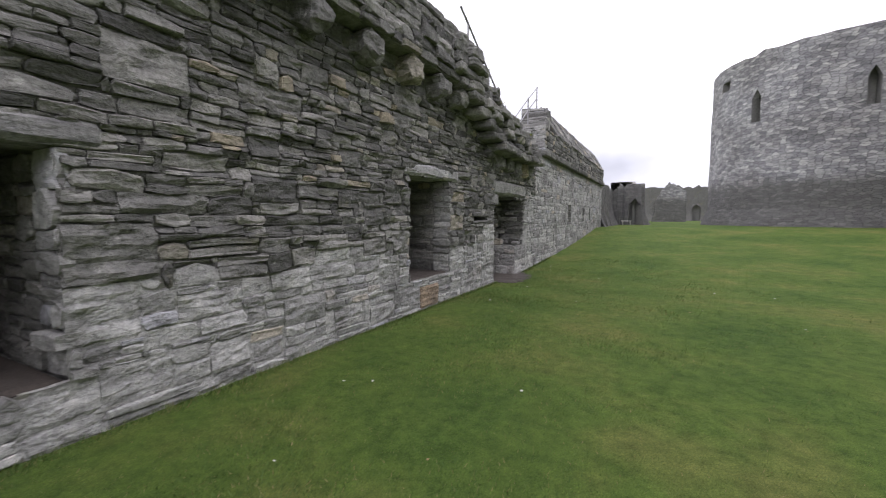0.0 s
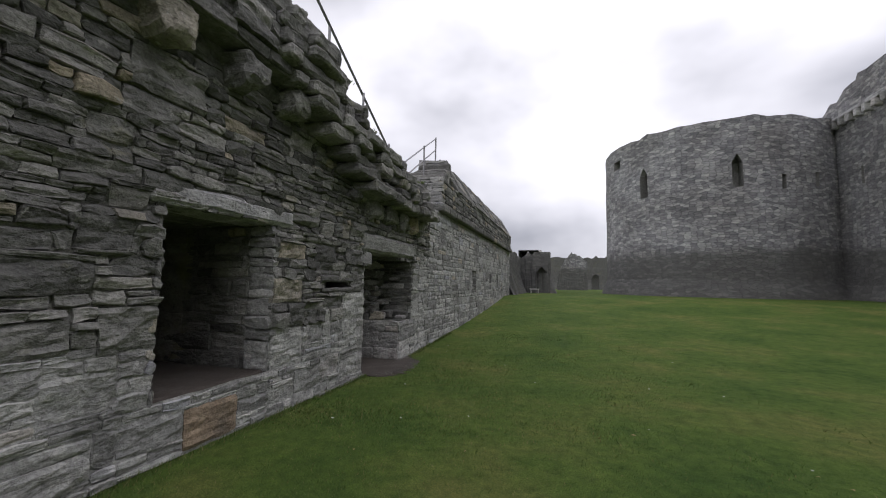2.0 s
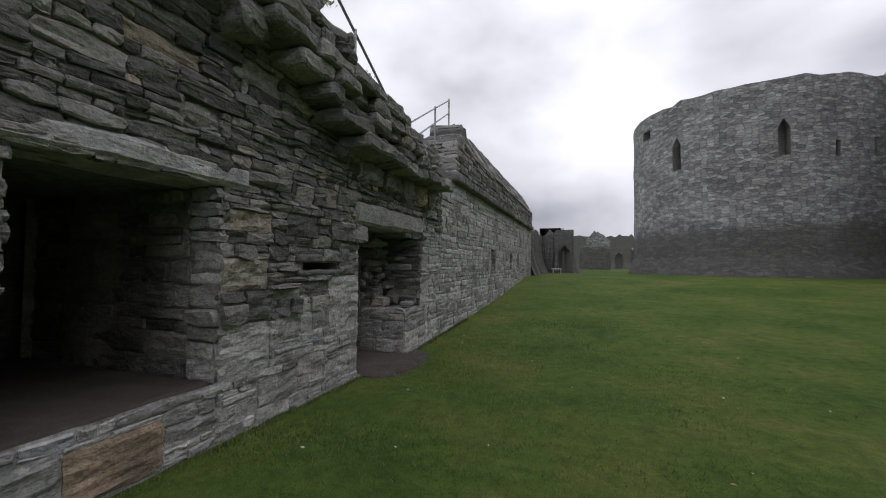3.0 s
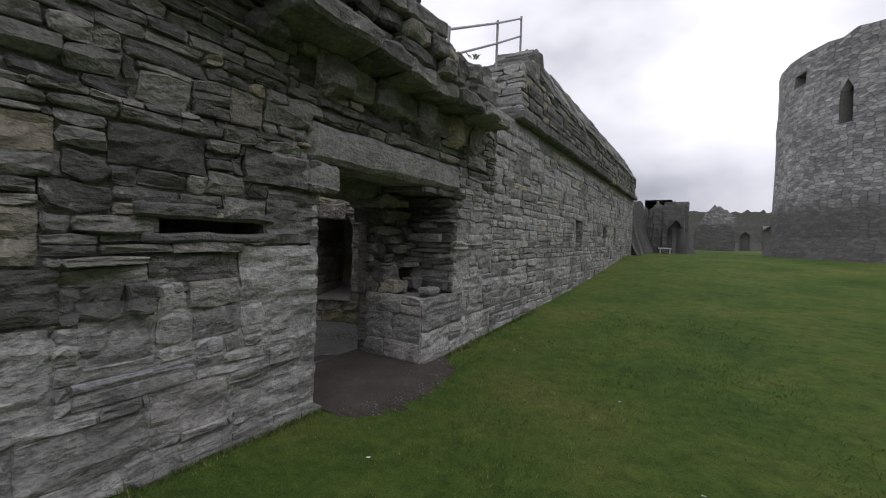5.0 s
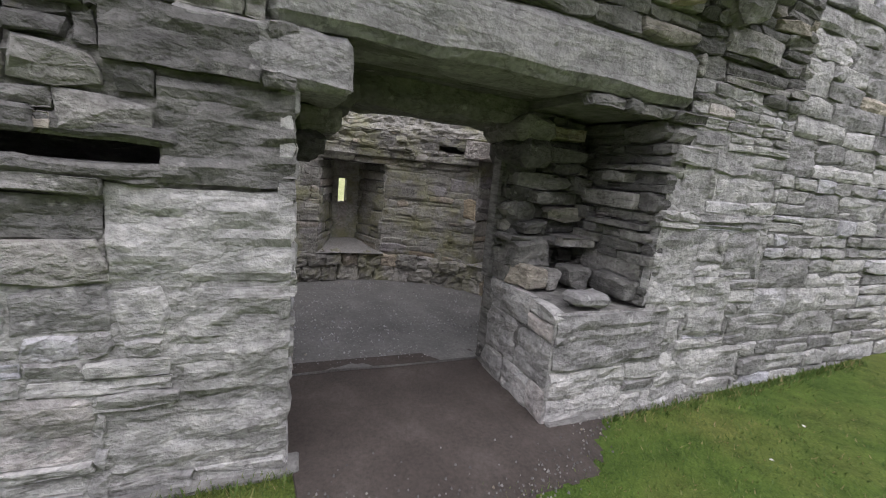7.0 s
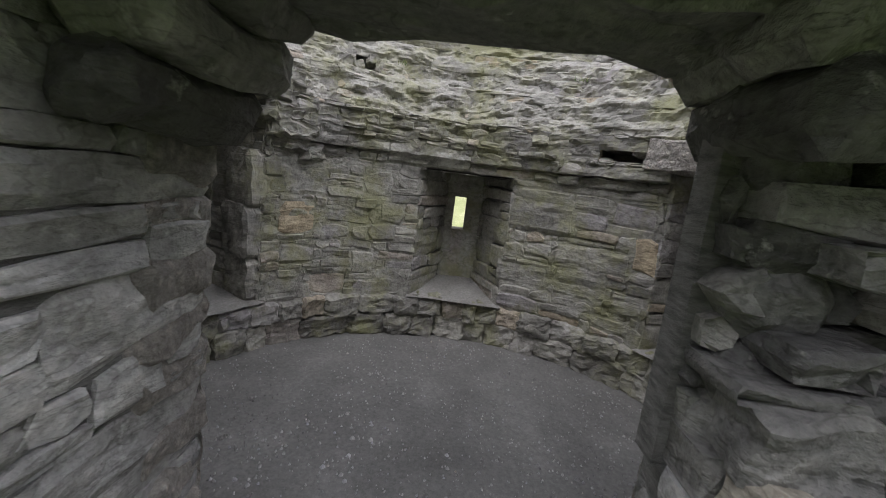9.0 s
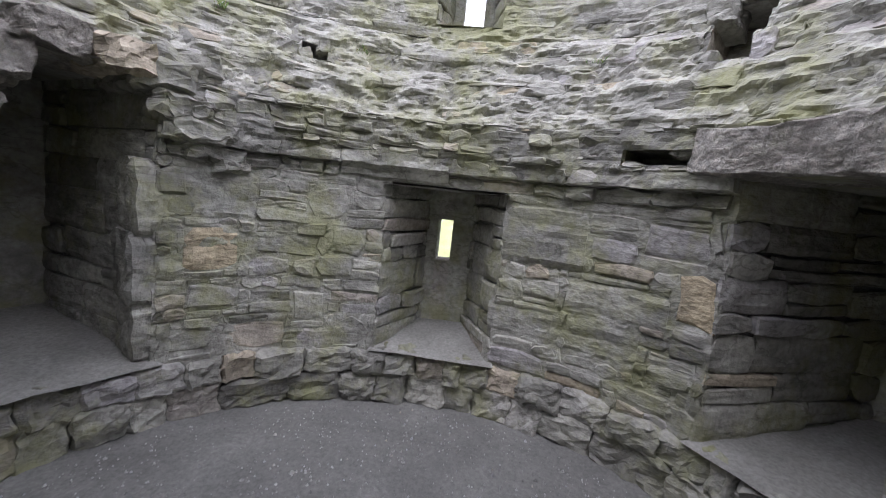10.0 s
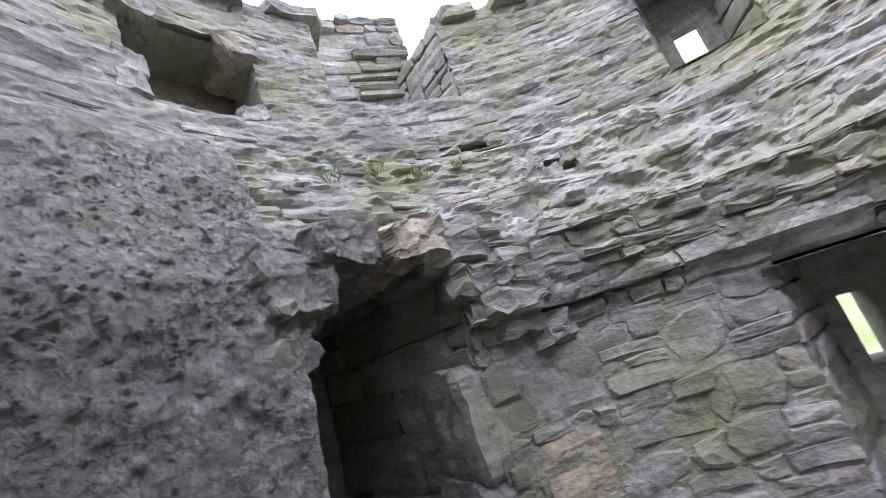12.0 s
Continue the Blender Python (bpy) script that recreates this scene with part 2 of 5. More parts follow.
def blade_material():
    m, n, l, b = material("grass_blade")
    rnd = n.new("ShaderNodeNewGeometry").outputs["Random Per Island"]
    pos, flat = position(n, l)
    big = tex_noise(n, l, 0.55, pos, 5.0, 0.6)
    col = tex_ramp(n, l, rnd, [(0.0, (0.06, 0.12, 0.02)), (0.55, (0.10, 0.17, 0.033)), (0.88, (0.18, 0.20, 0.06)), (1.0, (0.32, 0.27, 0.13))])
    col = tex_mix(n, l, 0.7, col, tex_ramp(n, l, big, [(0.3, (0.75, 0.85, 0.7)), (0.72, (1.35, 1.15, 1.3))]), "MULTIPLY")
    l.new(col, b.inputs["Base Color"])
    b.inputs["Roughness"].default_value = 0.75
    return m


BLADE = blade_material()


def earth_material(name, c0, c1, c2):
    m, n, l, b = material(name)
    pos, flat = position(n, l)
    a = tex_noise(n, l, 2.2, pos, 6.0, 0.6)
    f = tex_noise(n, l, 45.0, pos, 5.0, 0.75)
    col = tex_ramp(n, l, a, [(0.3, c0), (0.55, c1), (0.75, c2)])
    col = tex_mix(n, l, 0.7, col, tex_ramp(n, l, f, [(0.3, (0.55, 0.55, 0.55)), (0.7, (1.4, 1.4, 1.4))]), "MULTIPLY")
    l.new(col, b.inputs["Base Color"])
    b.inputs["Roughness"].default_value = 0.93
    bump = n.new("ShaderNodeBump")
    bump.inputs["Strength"].default_value, bump.inputs["Distance"].default_value = 0.7, 0.015
    l.new(f, bump.inputs["Height"])
    l.new(bump.outputs["Normal"], b.inputs["Normal"])
    return m


EARTH = earth_material("trodden_earth", (0.052, 0.042, 0.036), (0.074, 0.061, 0.052), (0.110, 0.094, 0.082))
DUST = earth_material("dusty_sill", (0.20, 0.195, 0.18), (0.27, 0.262, 0.245), (0.34, 0.332, 0.31))
GRIT = earth_material("gritty_tower_floor", (0.135, 0.132, 0.124), (0.19, 0.187, 0.176), (0.25, 0.246, 0.232))


def plain_material(name, color, rough, metal=0.0):
    m, n, l, b = material(name)
    pos, flat = position(n, l)
    f = tex_noise(n, l, 30.0, pos, 4.0)
    l.new(tex_mix(n, l, 0.6, color, tex_ramp(n, l, f, [(0.3, (0.6, 0.6, 0.6)), (0.7, (1.3, 1.25, 1.2))]), "MULTIPLY"), b.inputs["Base Color"])
    b.inputs["Roughness"].default_value, b.inputs["Metallic"].default_value = rough, metal
    return m


RAIL = plain_material("galvanised_rail", (0.30, 0.30, 0.31), 0.5, 0.6)
PALE = plain_material("pale_white_surface", (0.72, 0.72, 0.70), 0.6)

# ---- building helpers ----
def mesh_object(name, verts, faces, mat, parent=None, uvs=None):
    me = bpy.data.meshes.new(name)
    me.from_pydata(verts, [], faces)
    me.materials.append(mat)
    if uvs is not None:
        layer = me.uv_layers.new(name="UVMap")
        flat_uv = [c for f in faces for k in f for c in uvs[k]]
        layer.data.foreach_set("uv", flat_uv)
    me.update()
    ob = new(name, me)
    if parent is not None:
        ob.parent = parent
        ob.matrix_parent_inverse = Matrix.Translation(-parent.location)
    return ob


def box_data(x0, x1, y0, y1, z0, z1, verts, faces):
    k = len(verts)
    verts += [(x, y, z) for z in (z0, z1) for y in (y0, y1) for x in (x0, x1)]
    faces += [tuple(k + i for i in f) for f in ((0, 2, 3, 1), (4, 5, 7, 6), (0, 1, 5, 4), (1, 3, 7, 5), (3, 2, 6, 7), (2, 0, 4, 6))]


RNG = random.Random(7)


def block_face(place, u0, u1, v0, v1, proud, rough, deep):
    """A large block: a finer grid with flaked, uneven relief and worn edges."""
    nu, nv = min(14, max(5, int((u1 - u0) / 0.045))), min(12, max(4, int((v1 - v0) / 0.035)))
    seed = RNG.uniform(0, 50)
    verts, faces = [], []
    for i in range(nv + 1):
        for j in range(nu + 1):
            u, v = u0 + (u1 - u0) * j / nu, v0 + (v1 - v0) * i / nv
            du = 0.011 * noise.noise((v * 9, seed, 0)) if j in (0, nu) else 0.0
            dv = 0.011 * noise.noise((u * 7, seed, 3)) if i in (0, nv) else 0.0
            edge = j in (0, nu) or i in (0, nv)
            corner = j in (0, nu) and i in (0, nv)
            w = proud + rough * (1.3 * noise.noise((u * 4, v * 7, seed)) + 0.9 * noise.noise((u * 11, v * 17, seed)) - 1.5 * max(0.0, noise.noise((u * 3.2, v * 26, seed + 7))))
            verts.append(place(u + du, v + dv, w - (0.02 if corner else 0.010 if edge else 0.0)))
    rim = [j for j in range(nu)] + [nu + i * (nu + 1) for i in range(nv)] + [nv * (nu + 1) + nu - j for j in range(nu)] + [(nv - i) * (nu + 1) for i in range(nv)]
    for i in range(nv):
        for j in range(nu):
            q = i * (nu + 1) + j
            faces.append((q, q + 1, q + nu + 2, q + nu + 1))
    k = len(verts)
    for idx in rim:
        i, j = divmod(idx, nu + 1)
        verts.append(place(u0 + (u1 - u0) * j / nu, v0 + (v1 - v0) * i / nv, -deep))
    for q in range(len(rim)):
        p = (q + 1) % len(rim)
        faces.append((rim[p], rim[q], k + q, k + p))
    return verts, faces


def stone_data(place, u0, u1, v0, v1, proud, rough, deep=0.07):
    """One rough block: a back ring, a full-size rim and a smaller, uneven face. place(u, v, w) lays it into the world."""
    hu, hv = (u1 - u0), (v1 - v0)
    if hu * hv > 0.07:
        return block_face(place, u0, u1, v0, v1, proud, rough, deep)
    inset = min(0.015, 0.12 * hv, 0.10 * hu)
    ring = [(0, 0), (0.5, 0), (1, 0), (1, 0.5), (1, 1), (0.5, 1), (0, 1), (0, 0.5)]
    jit = min(0.026, 0.17 * hv)
    verts, rim = [], []
    tilt_u, tilt_v = RNG.uniform(-1, 1) * rough, RNG.uniform(-0.6, 0.9) * rough
    for a, b in ring:
        cut = 0.5 if (a in (0, 1) and b in (0, 1)) else 0.0
        ju, jv = RNG.uniform(-0.75, 0.75) * jit, RNG.uniform(-0.75, 0.75) * jit
        pu = u0 + hu * a - (1 if a == 1 else -1 if a == 0 else 0) * (cut * jit - ju)
        pv = v0 + hv * b - (1 if b == 1 else -1 if b == 0 else 0) * (cut * jit - jv)
        rim.append((pu, pv, a, b))
    for pu, pv, a, b in rim:
        verts.append(place(pu, pv, -deep))
    for pu, pv, a, b in rim:
        verts.append(place(pu, pv, proud - 0.35 * inset - RNG.uniform(0, 0.45) * inset))
    for pu, pv, a, b in rim:
        su = -(1 if a == 1 else -1 if a == 0 else 0) * inset * RNG.uniform(0.5, 1.3)
        sv = -(1 if b == 1 else -1 if b == 0 else 0) * inset * RNG.uniform(0.5, 1.3)
        verts.append(place(pu + su, pv + sv, proud + tilt_u * (a - 0.5) + tilt_v * (b - 0.5) + RNG.uniform(-0.35, 0.35) * rough))
    verts.append(place(u0 + hu * RNG.uniform(0.35, 0.65), v0 + hv * RNG.uniform(0.35, 0.65), proud + RNG.uniform(-0.2, 0.6) * rough))
    faces = []
    for k in range(8):
        j = (k + 1) % 8
        faces.append((k, j, 8 + j, 8 + k))
        faces.append((8 + k, 8 + j, 16 + j, 16 + k))
        faces.append((16 + k, 16 + j, 24))
    return verts, faces


def courses(u0, u1, levels, holes, size, skip=None):
    """Rubble courses between the levels, kept out of the holes (u0, u1, v0, v1). size(v) gives the course height's range."""
    out = []
    for base, top in zip(levels, levels[1:]):
        v = base
        while v < top - 0.015:
            lo, hi = size(v)
            h = RNG.uniform(lo, hi)
            if top - v - h < lo * 0.7:
                h = top - v
            u = u0 - RNG.uniform(0, 0.3)
            while u < u1:
                w = min(max(h * RNG.uniform(1.3, 4.6), 0.11), 0.85)
                a, b = max(u, u0), min(u + w, u1)
                u += w
                rects = [(a, b, v, v + h)]
                for hu0, hu1, hv0, hv1 in holes:
                    kept = []
                    for s0, s1, t0, t1 in rects:
                        if s1 <= hu0 or s0 >= hu1 or t1 <= hv0 + 0.01 or t0 >= hv1 - 0.01:
                            kept.append((s0, s1, t0, t1))
                            continue
                        kept += [(s0, hu0, t0, t1)] if hu0 - s0 > 0.04 else []
                        kept += [(hu1, s1, t0, t1)] if s1 - hu1 > 0.04 else []
                        m0, m1 = max(s0, hu0), min(s1, hu1)
                        kept += [(m0, m1, t0, hv0)] if hv0 - t0 > 0.03 else []
                        kept += [(m0, m1, hv1, t1)] if t1 - hv1 > 0.03 else []
                    rects = kept
                for s0, s1, t0, t1 in rects:
                    if s1 - s0 < 0.04:
                        continue
                    hh = t1 - t0
                    if hh > 0.11 and RNG.random() < 0.35:
                        f = RNG.uniform(0.35, 0.65)
                        out += [(s0, s1, t0, t0 + hh * f), (s0, s1, t0 + hh * f, t1)]
                        if RNG.random() < 0.5 and s1 - s0 > 0.25:
                            c = s0 + (s1 - s0) * RNG.uniform(0.3, 0.7)
                            out[-1] = (s0, c, t0 + hh * f, t1)
                            out.append((c, s1, t0 + hh * f, t1))
                    else:
                        out.append((s0, s1, t0, t1))
            v += h
    return out


PIECES = []


def big_blocks(count, u0, u1, v0, v1, holes, wide=(0.3, 0.7), high=(0.16, 0.3)):
    """Larger squared blocks set at random among the courses."""
    out = []
    for _ in range(count * 6):
        if len(out) >= count:
            break
        w, h = RNG.uniform(*wide), RNG.uniform(*high)
        u, v = RNG.uniform(u0, u1 - w), RNG.uniform(v0, v1 - h)
        if not any(u < b[1] + 0.04 and u + w > b[0] - 0.04 and v < b[3] + 0.04 and v + h > b[2] - 0.04 for b in holes + out):
            out.append((u, u + w, v, v + h))
    return out


def rubble(parent, place, blocks, mat, mat_one, near=None, limit=300, gap=0.0025, proud=(0.0, 0.035), rough=0.012):
    """Blocks laid into a wall: those inside near (u0, u1, v0, v1) singly, the rest as one mesh."""
    verts, faces, count = [], [], 0
    for u0, u1, v0, v1 in blocks:
        g = gap * RNG.uniform(0.4, 1.6)
        wave = 0.012 * math.sin(1.7 * u0 + 3.1 * v0) + 0.008 * math.sin(4.3 * u0)
        p = RNG.uniform(*proud) * (0.4 if RNG.random() < 0.5 else 1.0)
        vs, fs = stone_data(place, u0 + g, u1 - g, v0 + g + wave * 0.4, v1 - g + wave * 0.4, p, rough)
        single = near and count < limit and near[0] < u0 and u1 < near[1] and near[2] < v0 and v1 < near[3]
        if single:
            count += 1
            PIECES.append((vs, fs, mat_one, parent))
        else:
            k = len(verts)
            verts += vs
            faces += [tuple(k + i for i in f) for f in fs]
    if verts:
        ob = mesh_object("stones", verts, faces, mat, parent)
        tagged(ob, kind="stuff")


def weathered(place, amount, bend=0.010):
    """Bends the courses and makes the face swell and fall away, as old rubble does."""
    def out(u, v, w):
        dv = bend * (noise.noise((u * 1.7, v * 2.0, 4)) + 0.7 * noise.noise((u * 6.0, v * 5.0, 9)))
        dw = amount * (0.25 + noise.noise((u * 2.0, v * 7.0, 1)) + 0.8 * noise.noise((u * 6.5, v * 15.0, 6)))
        return place(u, v + dv, w + dw)
    return out


def bedding(parent, place, u0, u1, v0, v1, holes, step, w, fine, mat, keep=None):
    """The weathered mortar between the stones: a sheet that follows the swelling face, left out in the holes."""
    nu, nv = int((u1 - u0) / step), int((v1 - v0) / step)
    verts, faces = [], []
    for i in range(nv + 1):
        for j in range(nu + 1):
            u, v = u0 + (u1 - u0) * j / nu, v0 + (v1 - v0) * i / nv
            verts.append(place(u, v, w + fine * (noise.noise((u * 9, v * 21, 7)) + 0.7 * noise.noise((u * 25, v * 38, 3)))))
    for i in range(nv):
        for j in range(nu):
            u, v = u0 + (u1 - u0) * (j + 0.5) / nu, v0 + (v1 - v0) * (i + 0.5) / nv
            if (keep is None or keep(u, v)) and not any(h[0] < u < h[1] and h[2] < v < h[3] for h in holes):
                q = i * (nu + 1) + j
                faces.append((q, q + 1, q + nu + 2, q + nu + 1))
    return mesh_object("bedding_mortar", verts, faces, mat, parent)


def core_relief(p):
    return noise.noise(p * 3.1) * 0.5 + noise.noise(p * 8.0) * 0.4 + noise.noise(p * 17.0) * 0.28 + noise.noise(p * 38.0) * 0.2


def corework(parent, place, u0, u1, v0, v1, step=0.024, amp=0.06, w=0.0, mat=None, keep=None):
    """A patch of broken rubble core, a dense uneven sheet."""
    nu, nv = max(2, int((u1 - u0) / step)), max(2, int((v1 - v0) / step))
    verts, faces = [], []
    for i in range(nv + 1):
        for j in range(nu + 1):
            u, v = u0 + (u1 - u0) * j / nu, v0 + (v1 - v0) * i / nv
            p = Vector(place(u, v, 0.0))
            verts.append(place(u, v, w + amp * core_relief(p)))
    for i in range(nv):
        for j in range(nu):
            if keep is None or keep(u0 + (u1 - u0) * (j + 0.5) / nu, v0 + (v1 - v0) * (i + 0.5) / nv):
                q = i * (nu + 1) + j
                faces.append((q, q + 1, q + nu + 2, q + nu + 1))
    return mesh_object("corework", verts, faces, mat or COREWORK, parent)


def plane_map(origin, du, dv, dw):
    o, a, b, c = Vector(origin), Vector(du), Vector(dv), Vector(dw)
    return lambda u, v, w: tuple(o + a * u + b * v + c * w)


def holder(name, at, label, category, kind="", group=""):
    e = new(name)
    e.empty_display_size = 0.2
    e.location = at
    return tagged(e, label, category, group, kind)


def shell_cells(us, vs, holes, solid):
    """The cells of the grid us x vs that lie in no hole, handed to solid(u0, u1, v0, v1)."""
    for a, b in zip(us, us[1:]):
        for c, d in zip(vs, vs[1:]):
            mu, mv = (a + b) / 2, (c + d) / 2
            if not any(h[0] < mu < h[1] and h[2] < mv < h[3] for h in holes):
                solid(a, b, c, d)


def block_object(name, x0, x1, y0, y1, z0, z1, mat, parent=None, cuts=4, rough=0.02, seed=1, round_=0.03):
    """A rough-hewn block with bevelled, uneven faces."""
    bm = bmesh.new()
    bmesh.ops.create_cube(bm, size=1.0)
    for v in bm.verts:
        v.co = Vector((x0 + (v.co.x + 0.5) * (x1 - x0), y0 + (v.co.y + 0.5) * (y1 - y0), z0 + (v.co.z + 0.5) * (z1 - z0)))
    if round_ > 0:
        bmesh.ops.bevel(bm, geom=bm.edges[:], offset=min(round_, 0.3 * min(x1 - x0, y1 - y0, z1 - z0)), segments=1, affect="EDGES")
    bmesh.ops.subdivide_edges(bm, edges=[e for e in bm.edges if e.calc_length() > 0.08], cuts=cuts, use_grid_fill=True)
    for v in bm.verts:
        v.co += noise.noise_vector(v.co * 4.0 + Vector((seed, 0, 0))) * rough + noise.noise_vector(v.co * 13.0) * rough * 0.4
    me = bpy.data.meshes.new(name)
    bm.to_mesh(me)
    bm.free()
    me.materials.append(mat)
    ob = new(name, me)
    if parent is not None:
        ob.parent = parent
        ob.matrix_parent_inverse = Matrix.Translation(-parent.location)
    return ob


def ground_z(y):
    """The lawn is level along the first wall, then rises gently to a second level."""
    t = min(max((y - 11.0) / 14.0, 0.0), 1.0)
    return 0.9 * t * (0.55 + 0.45 * t) if t < 1 else 0.9

# ---- ground ----
def steps(*spans):
    out = []
    for a, b, n in spans:
        out += [a + (b - a) * k / n for k in range(n)]
    return out + [spans[-1][1]]


def build_ground():
    xs = steps((-900, -60, 6), (-60, -6, 12), (-6, 0, 6), (0, 8, 40), (8, 40, 32), (40, 1200, 8))
    ys = steps((-900, -40, 6), (-40, -2, 10), (-2, 14, 80), (14, 60, 46), (60, 1500, 9))
    verts = []
    for y in ys:
        for x in xs:
            wob = 0.0 if x < 1.1 and 8.4 < y < 11.5 else 0.018 * noise.noise((x * 0.9, y * 0.9, 0)) + 0.01 * noise.noise((x * 3.1, y * 3.1, 4)) if -2 < y < 60 and 0.1 < x < 40 else 0.0
            verts.append((x, y, ground_z(y) + wob - (0.05 if x < -0.3 else 0.0)))
    w = len(xs)
    faces = [(j * w + i, j * w + i + 1, (j + 1) * w + i + 1, (j + 1) * w + i) for j in range(len(ys) - 1) for i in range(w - 1)]
    ob = mesh_object("ground", verts, faces, GRASS)
    for p in ob.data.polygons:
        p.use_smooth = True
    tagged(ob, "close-mown green lawn of the castle ward", "lawn", kind="structure")


build_ground()


def in_earth(x, y):
    """The worn earth that spreads out of the doorway."""
    r = 0.05 * math.sin(5 * y) + 0.03 * math.sin(11 * y + 1)
    r += 0.12 * noise.noise((x * 5, y * 5, 2)) + 0.14 * noise.noise((x * 17, y * 17, 5))
    return 8.9 < y < 11.0 and x < 0.62 + r - 0.9 * abs(y - 9.75) ** 2 * 0.5


def build_grass():
    rng = random.Random(3)
    verts, faces = [], []
    def blade(x, y, h, lean):
        a, k = rng.uniform(0, 6.28), len(verts)
        z = ground_z(y) - 0.012
        wdt = rng.uniform(0.0022, 0.0045) * (1 + 0.12 * abs(y - 4))
        dx, dy = math.cos(a) * wdt, math.sin(a) * wdt
        lx, ly = rng.uniform(-lean, lean) * h, rng.uniform(-lean, lean) * h
        verts.extend([(x - dx, y - dy, z), (x + dx, y + dy, z), (x + lx, y + ly, z + h)])
        faces.append((k, k + 1, k + 2))
    for _ in range(80000):
        y = rng.uniform(-0.5, 10.5) if rng.random() < 0.85 else 10.5 + abs(rng.gauss(0, 2.4))
        x = 0.04 + abs(rng.gauss(0, 2.4))
        if x < 6.5 and not in_earth(x + abs(rng.gauss(0, 0.10)), y):
            blade(x, y, rng.uniform(0.018, 0.042), 0.9)
    for _ in range(6000):
        y = rng.uniform(0.5, 14.0)
        x = 0.03 + abs(rng.gauss(0, 0.05))
        if not in_earth(x, y):
            blade(x, y, rng.uniform(0.03, 0.075), 0.6)
    tagged(mesh_object("grass", verts, faces, BLADE), "short green grass blades with a few dry stems", "grass", kind="stuff")


build_grass()


def build_earth():
    verts, faces, ring = [(0.1, 9.75, 0.034)], [], []
    prof = []
    for k in range(141):
        y = 8.9 + 2.1 * k / 140
        x = 0.02
        while in_earth(x + 0.02, y) and x < 1.2:
            x += 0.02
        prof.append((x, y))
    for k, (x, y) in enumerate(prof):
        for s in (0.0, 0.35, 0.7, 1.0):
            px = -0.05 + (x + 0.05) * s
            verts.append((px, y, (0.016 if s < 1 else 0.002) + 0.004 * noise.noise((px * 6, y * 6, 0))))
    for k in range(140):
        for j in range(3):
            a = 1 + k * 4 + j
            faces.append((a, a + 1, a + 5, a + 4))
    ob = mesh_object("earth_patch", verts, faces, EARTH)
    tagged(ob, "bare trodden brown earth spilling from the doorway", "bare earth", kind="structure")
    rng = random.Random(11)
    verts, faces = [], []
    for _ in range(380):
        y = rng.uniform(8.95, 10.95)
        x = rng.uniform(0.0, 0.75) if rng.random() < 0.15 else 0.5 - 0.4 * (y - 9.75) ** 2 + rng.gauss(0, 0.09)
        if not (0 < x < 0.85) or not in_earth(x - 0.05, y):
            continue
        r, k = rng.uniform(0.003, 0.009), len(verts)
        for a in range(5):
            verts.append((x + r * math.cos(a * 1.257) * rng.uniform(0.7, 1.2), y + r * math.sin(a * 1.257) * rng.uniform(0.7, 1.2), 0.022))
        verts.append((x, y, 0.028 + r * 0.8))
        faces += [(k + a, k + (a + 1) % 5, k + 5) for a in range(5)]
    tagged(mesh_object("gravel", verts, faces, SLATE_AND_SHADE), "pale grit and small pebbles on the earth", "gravel", kind="stuff")


build_earth()

def build_specks():
    rng = random.Random(9)
    for k in range(26):
        y, x = rng.uniform(0.8, 13.0), rng.uniform(0.4, 5.5)
        r = rng.uniform(0.010, 0.022)
        z = ground_z(y) + 0.022
        a0 = rng.uniform(0, 6.28)
        verts = [(x, y, z + 0.006)]
        for q in range(7):
            t = a0 + q * 0.8976
            s = r * rng.uniform(0.55, 1.25)
            verts.append((x + s * math.cos(t), y + s * 0.7 * math.sin(t), z + rng.uniform(-0.004, 0.006)))
        ob = mesh_object("fallen_leaf", verts, [(0, 1 + q, 1 + (q + 1) % 7) for q in range(7)], PALE if k % 3 else DRY)
        tagged(ob, "small pale curled leaf lying on the lawn", "leaf", "leaves on the lawn")


DRY = plain_material("dry_leaf", (0.40, 0.30, 0.16), 0.8)
build_specks()

# ---- curtain wall beside the lawn ----
THICK = 0.95
DOOR = (8.88, 10.37, 0.0, 2.02)
NICHE = (10.37, 11.08, 0.76, 1.96)
WIN_A = (-0.4, 1.18, 0.42, 1.95)
WIN_B = (5.3, 6.68, 0.5, 2.14)
SLOT = (7.7, 8.38, 1.42, 1.52)

wall_one = holder("wall_west", (0, 4.5, 0), "long weathered grey rubble-stone curtain wall with embrasures", "stone wall", "structure")


def small_size(v):
    if v < 0.45:
        return 0.15, 0.25
    if v < 1.0:
        return 0.09, 0.21
    if v < 2.0:
        return 0.07, 0.18
    if v < 2.7:
        return 0.055, 0.14
    return 0.08, 0.19


front = plane_map((0, 0, 0), (0, 1, 0), (0, 0, 1), (1, 0, 0))
holes_one = [DOOR, NICHE, WIN_A, WIN_B, SLOT, (8.75, 11.15, 2.02, 2.36)]


